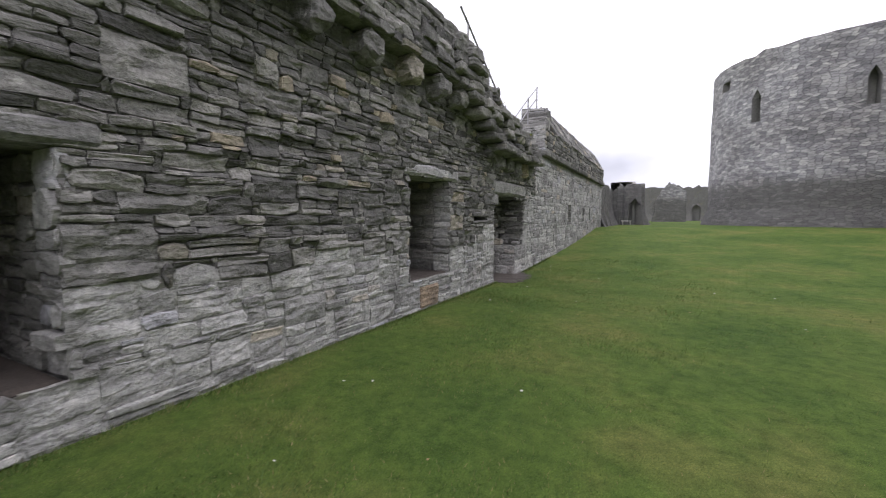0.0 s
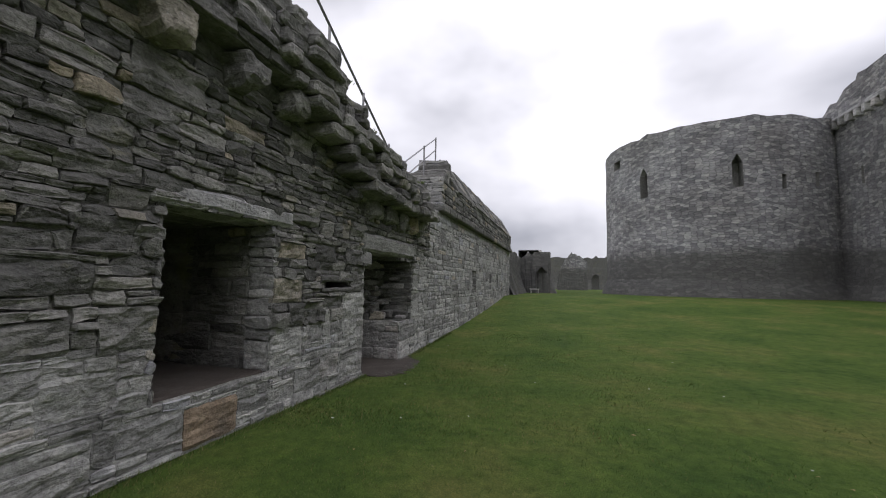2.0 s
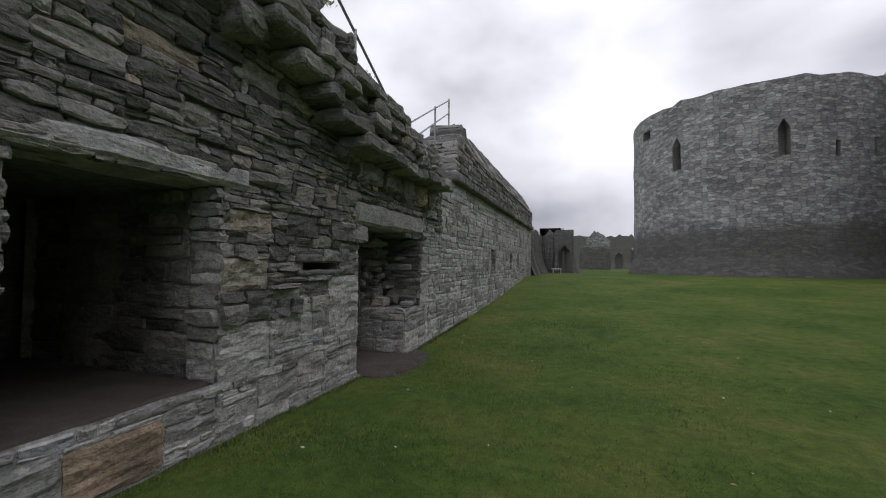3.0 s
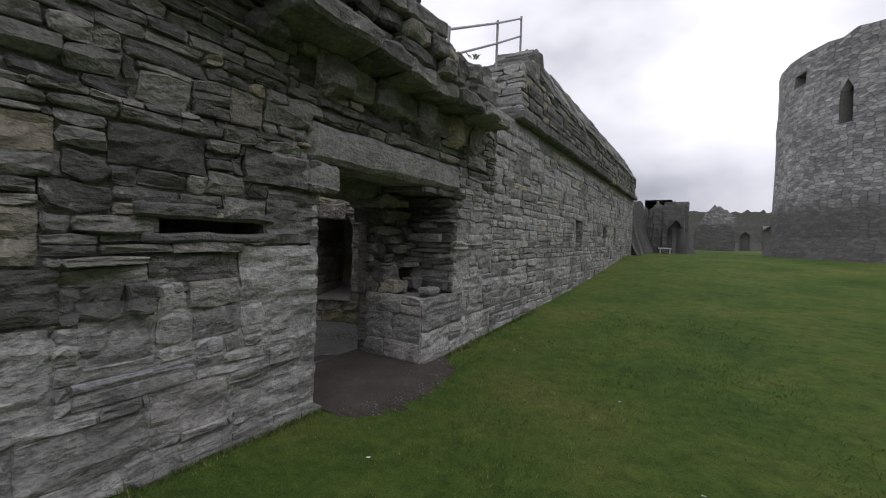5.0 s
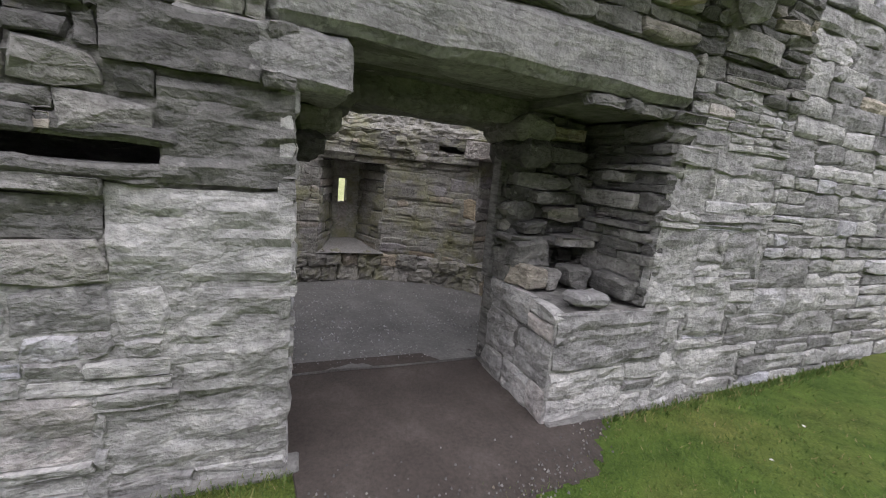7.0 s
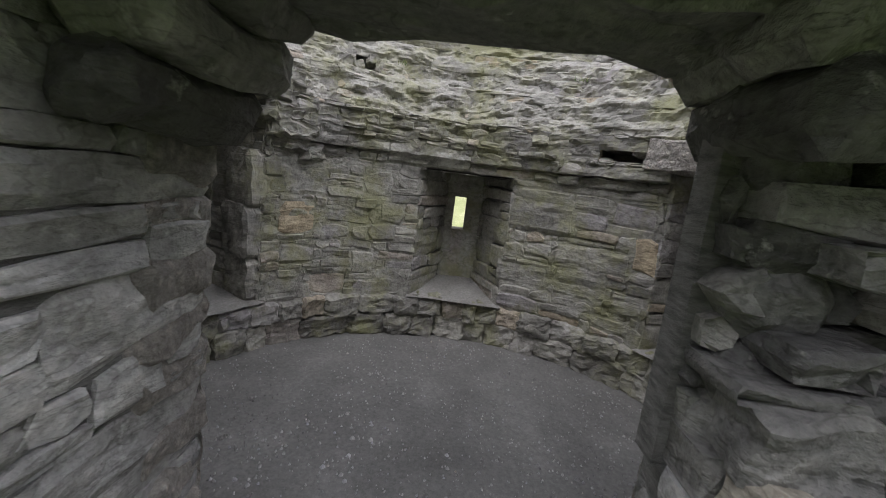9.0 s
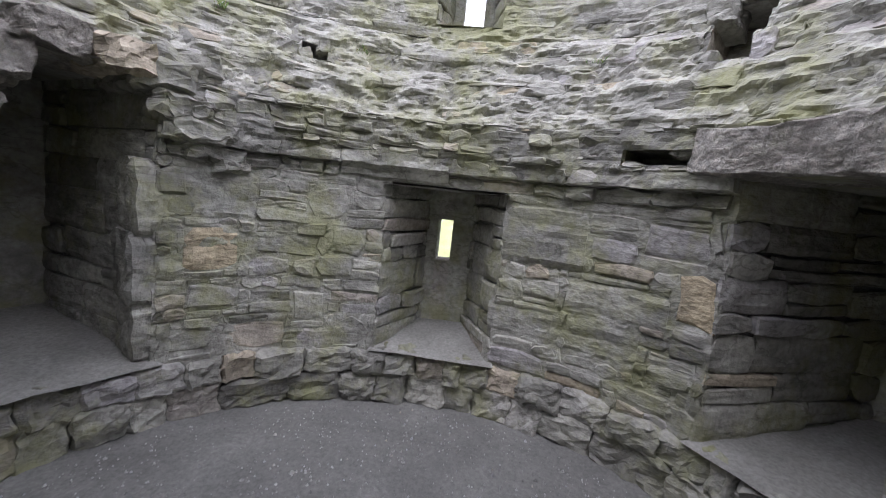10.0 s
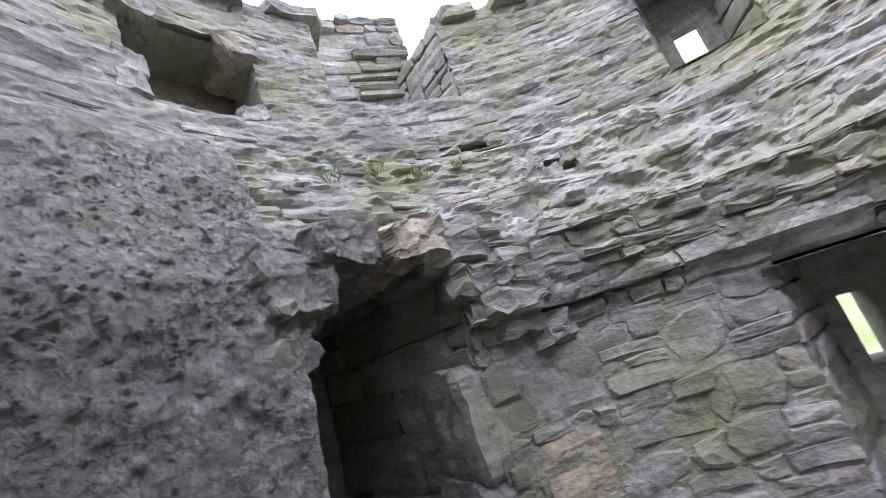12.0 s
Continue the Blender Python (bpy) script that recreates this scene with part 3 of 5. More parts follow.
def build_wall_core():
    verts, faces = [], []
    grown = [(h[0] - 0.016, h[1] + 0.016, h[2] - 0.016, h[3] + 0.016) for h in holes_one[:5]]
    us = sorted({-4.0, 12.2, *[h[0] for h in grown], *[h[1] for h in grown]})
    vs = sorted({-0.3, 2.95, 3.75, *[h[2] for h in grown], *[h[3] for h in grown]})
    us = sorted({*us, 8.0, 11.6})
    low = [*grown, (8.0, 11.6, 2.95, 3.75)]
    box_data(-0.4, -0.036, 8.0, 11.6, 2.95, 3.75, verts, faces)
    shell_cells(us, vs, low, lambda a, b, c, d: box_data(-THICK, -0.032, a, b, c, d, verts, faces))
    # solid masonry behind the embrasures and the beam slot
    for y0, y1, z0, z1, x1 in ((WIN_A[0] - 0.3, WIN_A[1] + 0.3, 0.0, 2.4, -2.7), (WIN_B[0] - 0.3, WIN_B[1] + 0.3, 0.0, 2.5, -2.7)):
        box_data(-3.0, x1, y0, y1, z0, z1, verts, faces)
        box_data(-2.7, -THICK, y0 - 0.2, y0 + 0.3, z0, z1, verts, faces)
        box_data(-2.7, -THICK, y1 - 0.3, y1 + 0.2, z0, z1, verts, faces)
        box_data(-2.7, -THICK, y0 + 0.3, y1 - 0.3, z1 - 0.36 if y0 > 2 else z1 - 0.45, z1 + 0.2, verts, faces)
        box_data(-2.7, -THICK, y0 + 0.3, y1 - 0.3, -0.1, 0.42 if y0 < 2 else 0.5, verts, faces)
    box_data(-0.5, -0.4, SLOT[0] - 0.05, SLOT[1] + 0.05, SLOT[2] - 0.05, SLOT[3] + 0.05, verts, faces)
    box_data(-THICK, -0.84, NICHE[0] - 0.02, NICHE[1] + 0.02, NICHE[2] - 0.02, NICHE[3] + 0.02, verts, faces)
    mesh_object("core", verts, faces, MORTAR, wall_one)


build_wall_core()
levels_one = [0.0, 0.42, 0.5, 0.76, 1.42, 1.52, 1.95, 2.02, 2.14, 2.36, 3.4, 3.75]
quoins = [(6.68, 7.25, 0.52, 0.96), (6.68, 7.2, 1.26, 1.54), (6.95, 7.28, 0.98, 1.25), (6.72, 7.26, 1.79, 1.97), (7.36, 7.70, 0.72, 0.97), (1.18, 1.62, 0.62, 1.05),
          (1.18, 1.75, 1.05, 1.46), (1.45, 2.04, 2.45, 2.79), (2.48, 3.21, 2.54, 2.75), (4.88, 5.38, 2.76, 2.99), (4.92, 5.61, 3.01, 3.36), (4.85, 5.3, 0.95, 1.3),
          (8.21, 8.87, 0.98, 1.36), (8.39, 8.87, 1.38, 1.77), (8.22, 8.73, 1.79, 2.0), (8.21, 8.41, 0.73, 0.96), (8.18, 8.87, 0.1, 0.42), (8.45, 8.87, 0.44, 0.95),
          (10.38, 11.0, 0.03, 0.36), (10.38, 11.3, 0.38, 0.74), (11.1, 11.45, 1.42, 1.7), (11.5, 11.9, 0.53, 0.97), (11.75, 12.1, 1.0, 1.3)]
brown = (5.61, 6.21, 0.03, 0.38)
bigs = quoins + big_blocks(34, -2.5, 12.0, 0.05, 1.3, holes_one + quoins + [brown])
bigs = bigs + big_blocks(46, -2.5, 12.0, 1.3, 3.35, holes_one + bigs + [brown], (0.25, 0.6), (0.12, 0.24))
laid = bigs + courses(-3.0, 12.2, levels_one, holes_one + bigs + [brown], small_size)


def pale_zone(q):
    """Repointed pale facing low down and round the doorway; dark thin-bedded stone above."""
    return pale_at((q[0] + q[1]) / 2, (q[2] + q[3]) / 2)


def pale_at(u, v):
    return v < 1.05 + 0.35 * noise.noise((u * 0.9, 0, 2)) + (0.35 if u > 8.2 else 0.0) + (0.8 if u > 11.2 else 0.0)


rubble(wall_one, weathered(front, 0.010, 0.008), [q for q in laid if pale_zone(q)], STONE, STONE_ONE, near=(6.9, 12.1, 0.0, 2.4), limit=190, gap=0.003, proud=(0.0, 0.026), rough=0.015)
rubble(wall_one, weathered(front, 0.036, 0.014), [q for q in laid if not pale_zone(q)], SLATE_AND_SHADE, SLATE_ONE, near=(6.6, 11.9, 0.9, 2.4), limit=110, gap=0.003, proud=(-0.005, 0.045), rough=0.014)
bedding(wall_one, weathered(front, 0.010, 0.008), -3.0, 12.2, 0.0, 3.74, holes_one, 0.03, -0.006, 0.006, STONE, keep=pale_at)
bedding(wall_one, weathered(front, 0.036, 0.014), -3.0, 12.2, 0.0, 3.74, holes_one, 0.03, -0.026, 0.018, SLATE_AND_SHADE, keep=lambda u, v: not pale_at(u, v))
PIECES.append((*stone_data(front, *brown, 0.02, 0.012), RUSTY, wall_one))
block_object("footing", -0.1, 0.045, 7.6, 8.93, -0.1, 0.03, MORTAR, wall_one, cuts=8, rough=0.012, seed=3, round_=0.01)
block_object("footing", -0.1, 0.045, 10.4, 12.0, -0.1, 0.03, MORTAR, wall_one, cuts=8, rough=0.012, seed=4, round_=0.01)

# jambs, sills and soffits of the openings
def reveal(y, x0, x1, z0, z1, side, near=None, mat=STONE, size=(0.1, 0.24), proud=(0.0, 0.03)):
    pm = plane_map((0, y, 0), (1, 0, 0), (0, 0, 1), (0, side, 0))
    rubble(wall_one, pm, courses(x0, x1, [z0, z1], [], lambda v: size), mat, STONE_ONE, near=near, proud=proud, rough=0.014)


# Embrasure sides: dark stone behind the pale arris paints in the depth's shade.
reveal(WIN_B[0], -2.68, 0.0, 0.5, 2.14, 1, mat=SLATE_AND_SHADE)
reveal(WIN_B[1], -2.68, -0.35, 0.5, 2.14, -1, mat=SLATE_AND_SHADE)
reveal(WIN_B[1], -0.35, 0.0, 0.5, 2.14, -1, size=(0.16, 0.34), proud=(0.0, 0.07))
reveal(WIN_A[0], -2.68, 0.0, 0.42, 1.95, 1, mat=SLATE_AND_SHADE)
reveal(WIN_A[1], -2.68, -0.35, 0.42, 1.95, -1, mat=SLATE_AND_SHADE)
reveal(WIN_A[1], -0.35, 0.0, 0.42, 1.95, -1, size=(0.16, 0.34), proud=(0.0, 0.07))
reveal(DOOR[0], -1.05, 0.0, 0.0, 2.02, 1, size=(0.12, 0.3), proud=(0.0, 0.015))
reveal(DOOR[1], -0.82, 0.0, 0.0, 0.76, -1, size=(0.2, 0.38), proud=(0.0, 0.012))
# Niche stones coloured dark, for soot-black stains and for shade under the lintel.
reveal(NICHE[1], -0.82, 0.0, 0.76, 1.96, -1, size=(0.07, 0.15), proud=(-0.02, 0.10), mat=SLATE_AND_SHADE)
back = plane_map((-0.84, 0, 0), (0, 1, 0), (0, 0, 1), (1, 0, 0))
rubble(wall_one, back, courses(NICHE[0], NICHE[1], [0.76, 1.96], [], lambda v: (0.07, 0.16)), SLATE_AND_SHADE, SLATE_ONE, proud=(0.0, 0.30), rough=0.045)
for a, b, z in ((WIN_B[0], WIN_B[1], 0.5), (WIN_A[0], WIN_A[1], 0.42)):
    block_object("sill_slab", -2.69, -0.05, a + 0.01, b - 0.01, z - 0.08, z + 0.02, EARTH, wall_one, cuts=6, rough=0.018, seed=a)

block_object("lintel", -0.42, 0.05, 8.74, 11.14, 2.03, 2.34, STONE_ONE, wall_one, cuts=6, rough=0.03, seed=5, round_=0.05)
block_object("lintel", -THICK, -0.43, 8.8, 11.2, 2.03, 2.30, SLATE_ONE, wall_one, cuts=5, rough=0.04, seed=8)
block_object("springer", -0.5, 0.025, 8.42, 9.1, 1.79, 2.03, STONE_ONE, wall_one, cuts=7, rough=0.028, seed=9, round_=0.03)
block_object("lintel", -0.5, 0.04, 5.15, 6.95, 2.145, 2.34, STONE_ONE, wall_one, cuts=5, rough=0.02, seed=15, round_=0.04)
block_object("lintel", -0.5, 0.04, -0.6, 1.45, 1.955, 2.13, STONE_ONE, wall_one, cuts=5, rough=0.02, seed=16, round_=0.04)
for x0, x1, y0, y1, z0, z1, sd in ((-0.62, -0.40, 10.40, 10.58, 0.765, 0.93, 3), (-0.66, -0.42, 10.60, 10.74, 0.765, 0.90, 4), (-0.60, -0.36, 10.76, 10.92, 0.765, 0.94, 2), (-0.8, -0.55, 10.42, 10.7, 0.9, 1.08, 8), (-0.45, -0.06, 10.96, 11.1, 0.765, 0.90, 6)):
    block_object("broken_stone", x0, x1, y0, y1, z0, z1, SLATE_ONE, wall_one, cuts=5, rough=0.042, seed=sd, round_=0.02)
for y0, y1, z0, z1, out, sd in ((7.62, 8.42, 1.37, 1.425, 0.05, 31), (7.58, 8.02, 1.515, 1.60, 0.06, 32), (8.02, 8.46, 1.52, 1.58, 0.03, 33), (7.56, 7.72, 1.42, 1.53, 0.02, 34)):
    block_object("slot_stone", -0.3, out, y0, y1, z0, z1, SLATE_ONE, wall_one, cuts=6, rough=0.022, seed=sd, round_=0.015)
loose = block_object("loose_stone", -0.16, 0.02, 10.5, 10.78, 0.775, 0.86, STONE_ONE, cuts=3, rough=0.025, seed=21)
tagged(loose, "pale loose stone lying on the broken ledge", "stone")

# parapet carried on rounded corbels
parapet = holder("parapet_west", (0, 2, 3.7), "rough stone parapet carried on rounded corbels", "parapet", "structure")


def build_parapet():
    verts, faces = [], []
    box_data(-0.9, 0.27, -4.0, 7.3, 3.75, 4.5, verts, faces)
    mesh_object("core", verts, faces, MORTAR, parapet)
    pm = plane_map((0.3, 0, 0), (0, 1, 0), (0, 0, 1), (1, 0, 0))
    rubble(parapet, pm, courses(-3.0, 7.4, [3.75, 4.6], [], lambda v: (0.08, 0.2)), SLATE_AND_SHADE, SLATE_ONE, near=(2.0, 7.4, 3.7, 4.6), limit=200, proud=(0.0, 0.08), rough=0.02)
    pm = plane_map((0, 7.3, 0), (1, 0, 0), (0, 0, 1), (0, 1, 0))
    rubble(parapet, pm, courses(-0.9, 0.3, [3.75, 4.58], [], lambda v: (0.08, 0.2)), SLATE_AND_SHADE, SLATE_ONE, proud=(0.0, 0.08), rough=0.02)
    for k, y in enumerate((-0.6, 0.4, 1.4, 2.35, 3.27, 4.18, 5.1, 5.93, 6.72)):
        block_object("corbel", -0.1, 0.33, y - 0.17, y + 0.16, 3.4, 3.74, SLATE_ONE, parapet, cuts=5, rough=0.06, seed=30 + k, round_=0.07)


build_parapet()

# corbelled-out stair above the doorway
stair = holder("corbelled_stair", (0, 9.8, 2.9), "dark corbelled stone stair built out of the wall over the doorway", "stone stair", "structure")


def build_stair():
    rng = random.Random(5)
    for j in range(10):
        z = 2.9 + 0.165 * j
        y0 = max(8.3 - (z - 2.9) * 2.3, 6.2)
        y1 = 11.8 - 0.52 * j if z < 3.6 else 8.85 - (z - 3.6) * 2.9
        out = 0.46 if j == 0 else 0.40 + 0.01 * j
        y = y0 + rng.uniform(-0.1, 0.1)
        while y < y1 - 0.08:
            w = min(rng.uniform(0.4, 0.95) if j == 0 else rng.uniform(0.22, 0.7), y1 - y)
            block_object("slab", -0.4, out + rng.uniform(-0.11, 0.05), y, y + w - 0.012, z + rng.uniform(-0.012, 0.012), z + rng.uniform(0.145, 0.17), SLATE_ONE, stair, cuts=4, rough=0.042, seed=rng.uniform(0, 90), round_=0.03)
            y += w
    for k, y in enumerate((8.35, 8.95, 9.6, 10.25, 10.85, 11.4)):
        block_object("corbel", -0.1, 0.17, y - 0.14, y + 0.14, 2.55 if y > 8.6 else 2.74, 2.92, SLATE_ONE, stair, cuts=4, rough=0.055, seed=60 + k, round_=0.07)
    block_object("corbel_stone", -0.1, 0.07, 8.8, 11.6, 2.62, 2.9, SLATE_ONE, stair, cuts=6, rough=0.06, seed=71)
    # broken masonry behind the stair, and the end of the next wall
    for k in range(14):
        y, z = 9.6 + 0.19 * k, 3.5 + 0.012 * k
        block_object("slab", -0.55, -0.1 + rng.uniform(-0.1, 0.1), y, y + rng.uniform(0.2, 0.35), z, z + rng.uniform(0.12, 0.3), SLATE_ONE, stair, cuts=2, rough=0.03, seed=80 + k)


build_stair()

# ---- second stretch of the wall, with a cornice and sloped coping ----
wall_two = holder("wall_north", (0, 19.5, 0), "long grey rubble wall with projecting cornice and sloped coping", "stone wall", "structure")
SLITS = [(17.1, 17.75, 1.2, 2.0), (20.5, 21.0, 1.3, 1.95), (22.4, 22.85, 1.35, 1.95)]


def build_wall_two():
    verts, faces = [], []
    us = sorted({12.2, 27.2, *[h[0] for h in SLITS], *[h[1] for h in SLITS]})
    vs = sorted({-0.3, 3.4, *[h[2] for h in SLITS], *[h[3] for h in SLITS]})
    shell_cells(us, vs, SLITS, lambda a, b, c, d: box_data(-1.2, -0.010, a, b, c, d, verts, faces))
    box_data(-1.3, -1.2, 12.2, 27.2, 0.0, 3.4, verts, faces)
    box_data(-1.2, 0.0, 12.9, 27.2, 3.38, 3.6, verts, faces)
    box_data(-1.2, 0.04, 13.1, 27.2, 3.6, 4.3, verts, faces)
    mesh_object("core", verts, faces, MORTAR, wall_two)
    blocks = courses(12.2, 27.2, [0.0, 1.2, 2.0, 3.4], SLITS, lambda v: (0.1, 0.27))
    rubble(wall_two, front, [b for b in blocks if b[3] > ground_z(b[0]) - 0.1], STONE, STONE_ONE, near=(12.2, 18.0, 0.0, 3.4), limit=300, gap=0.003, proud=(0.0, 0.028), rough=0.012)
    for a, b, c, d in SLITS:
        for y, s in ((a, 1), (b, -1)):
            pm = plane_map((0, y, 0), (1, 0, 0), (0, 0, 1), (0, s, 0))
            rubble(wall_two, pm, courses(-1.15, 0, [c, d], [], lambda v: (0.12, 0.25)), STONE, STONE_ONE, proud=(0, 0.02))
    # cornice course
    pm = plane_map((0.16, 0, 0), (0, 1, 0), (0, 0, 1), (1, 0, 0))
    verts, faces = [], []
    rng = random.Random(4)
    y = 12.9
    k = 0
    while y < 27.1:
        w = rng.uniform(0.5, 1.1)
        block_object("cornice_stone", -0.2, 0.17 + rng.uniform(-0.02, 0.02), y, min(y + w - 0.015, 27.2), 3.4, 3.58, SLATE_ONE, wall_two, cuts=2, rough=0.015, seed=k)
        y += w
        k += 1
    pm = plane_map((0.06, 0, 0), (0, 1, 0), (0, 0, 1), (1, 0, 0))
    rubble(wall_two, pm, courses(13.0, 27.2, [3.58, 4.3], [], lambda v: (0.09, 0.2)), SLATE_AND_SHADE, SLATE_ONE, proud=(0, 0.03))
    # coping sloping back from the face
    cop = plane_map((0.10, 0, 4.3), (0, 1, 0), (-0.5, 0, 0.866), (0.866, 0, 0.5))
    rubble(wall_two, cop, courses(14.6, 27.2, [0.0, 1.18], [], lambda v: (0.2, 0.36)), SLATE_AND_SHADE, SLATE_ONE, proud=(0, 0.03))
    verts, faces = [], []
    k = len(verts)
    verts += [(0.05, 14.65, 4.3), (-1.2, 14.65, 4.3), (-1.2, 14.65, 5.36), (-0.48, 14.65, 5.29), (0.05, 27.2, 4.3), (-1.2, 27.2, 4.3), (-1.2, 27.2, 5.36), (-0.48, 27.2, 5.29)]
    faces += [(0, 1, 2, 3), (7, 6, 5, 4), (0, 3, 7, 4), (3, 2, 6, 7), (2, 1, 5, 6)]
    mesh_object("coping_core", verts, faces, MORTAR, wall_two)
    pm = plane_map((0, 13.0, 0), (1, 0, 0), (0, 0, 1), (0, -1, 0))
    rubble(wall_two, pm, courses(-1.2, 0.1, [3.5, 4.35], [], lambda v: (0.08, 0.18)), STONE, STONE_ONE, proud=(0, 0.06))
    end = plane_map((0, 14.6, 0), (1, 0, 0), (0, 0, 1), (0, -1, 0))
    rng = random.Random(41)
    for k in range(9):
        y = 13.1 + 0.17 * k
        block_object("broken_stone", -1.1, 0.02 - 0.03 * k + rng.uniform(-0.06, 0.06), y, y + rng.uniform(0.25, 0.4), 4.28, 4.4 + 0.09 * k + rng.uniform(-0.06, 0.06), SLATE_ONE, wall_two, cuts=3, rough=0.04, seed=90 + k)
    rubble(wall_two, end, courses(-1.2, -0.25, [4.35, 5.28], [], lambda v: (0.08, 0.18)), STONE, STONE_ONE, proud=(0, 0.06))


build_wall_two()


def tube(name, a, b, r, mat, parent):
    a, b = Vector(a), Vector(b)
    d = (b - a).normalized()
    s = d.orthogonal().normalized()
    t = d.cross(s)
    verts, faces = [], []
    for p in (a, b):
        for k in range(8):
            verts.append(tuple(p + (s * math.cos(k * math.pi / 4) + t * math.sin(k * math.pi / 4)) * r))
    faces = [(k, (k + 1) % 8, 8 + (k + 1) % 8, 8 + k) for k in range(8)] + [tuple(range(7, -1, -1)), tuple(range(8, 16))]
    return mesh_object(name, verts, faces, mat, parent)


def build_rails():
    h = holder("handrail", (-0.35, 9.2, 4.2), "thin grey metal handrail following the ruined stair", "handrail")
    tube("rail", (-0.25, 7.6, 5.62), (-0.35, 11.35, 3.82), 0.022, RAIL, h)
    for y in (8.0, 9.15, 10.3):
        z = 5.62 - (y - 7.6) * 0.48
        tube("post", (-0.27, y, z - 1.0), (-0.27, y, z + 0.02), 0.022, RAIL, h)
    h = holder("guard_rail", (-0.45, 12.6, 4.0), "grey metal guard rail on top of the wall", "handrail")
    for low in (0.0, -0.36):
        tube("rail", (-0.38, 11.4, 4.28 + low), (-0.6, 13.4, 5.32 + low), 0.018, RAIL, h)
        tube("rail", (-0.6, 13.4, 5.32 + low), (-0.68, 14.7, 6.02 + low), 0.018, RAIL, h)
    for x, y, z0, z1 in ((-0.38, 11.4, 3.4, 4.32), (-0.6, 13.4, 4.4, 5.36), (-0.68, 14.7, 5.2, 6.06)):
        tube("post", (x, y, z0), (x, y, z1), 0.024, RAIL, h)


build_rails()

# ---- tower entered by the doorway ----
TX, TY, RL, RU, ZTOP = -1.6, 9.75, 1.85, 2.5, 3.80
tower = holder("wall_tower", (TX, TY, 0), "round roofless tower interior of damp mossy rubble stone", "tower", "structure")


upper = holder("wall_tower_upper", (TX, TY, 1.96), "upper storey of the roofless tower, thin rubble courses set back", "tower", "structure")


def drum_radius(z):
    """The face stands plumb below, then sets back in uneven ledges."""
    if z < 1.62:
        return RL
    if z < 1.95:
        return RL - 0.05
    if z < 2.28:
        return 1.90 + (z - 1.95) * 0.36
    if z < 2.62:
        return 2.09 + (z - 2.28) * 0.42
    return 2.29 + min(0.14, (z - 2.62) * 0.13)


def drum(u, v, w):
    """u: metres along the lower face from the middle embrasure, v: height, w: out of the face."""
    a, r = u / RL, drum_radius(v) - w
    return (TX - r * math.cos(a), TY + r * math.sin(a), v)


def arc(deg):
    return radians(deg) * RL


EMB = [(arc(-13), arc(12), 0.36, 1.54), (arc(-74), arc(-54), 0.36, 1.95), (arc(51), arc(72), 0.36, 1.72)]
UPPER = [(arc(-7.2), arc(5.4), 2.74, 3.44), (arc(-57), arc(-37), 3.06, 4.2)]
POCKETS = [(arc(39.5), arc(47), 2.36, 2.72), (arc(-80), arc(-66), 2.9, 3.42), (arc(-31), arc(-26.5), 2.3, 2.42), (arc(33), arc(45), 1.75, 1.84), (arc(-44), arc(-36), 2.64, 2.70)]
END = arc(112)


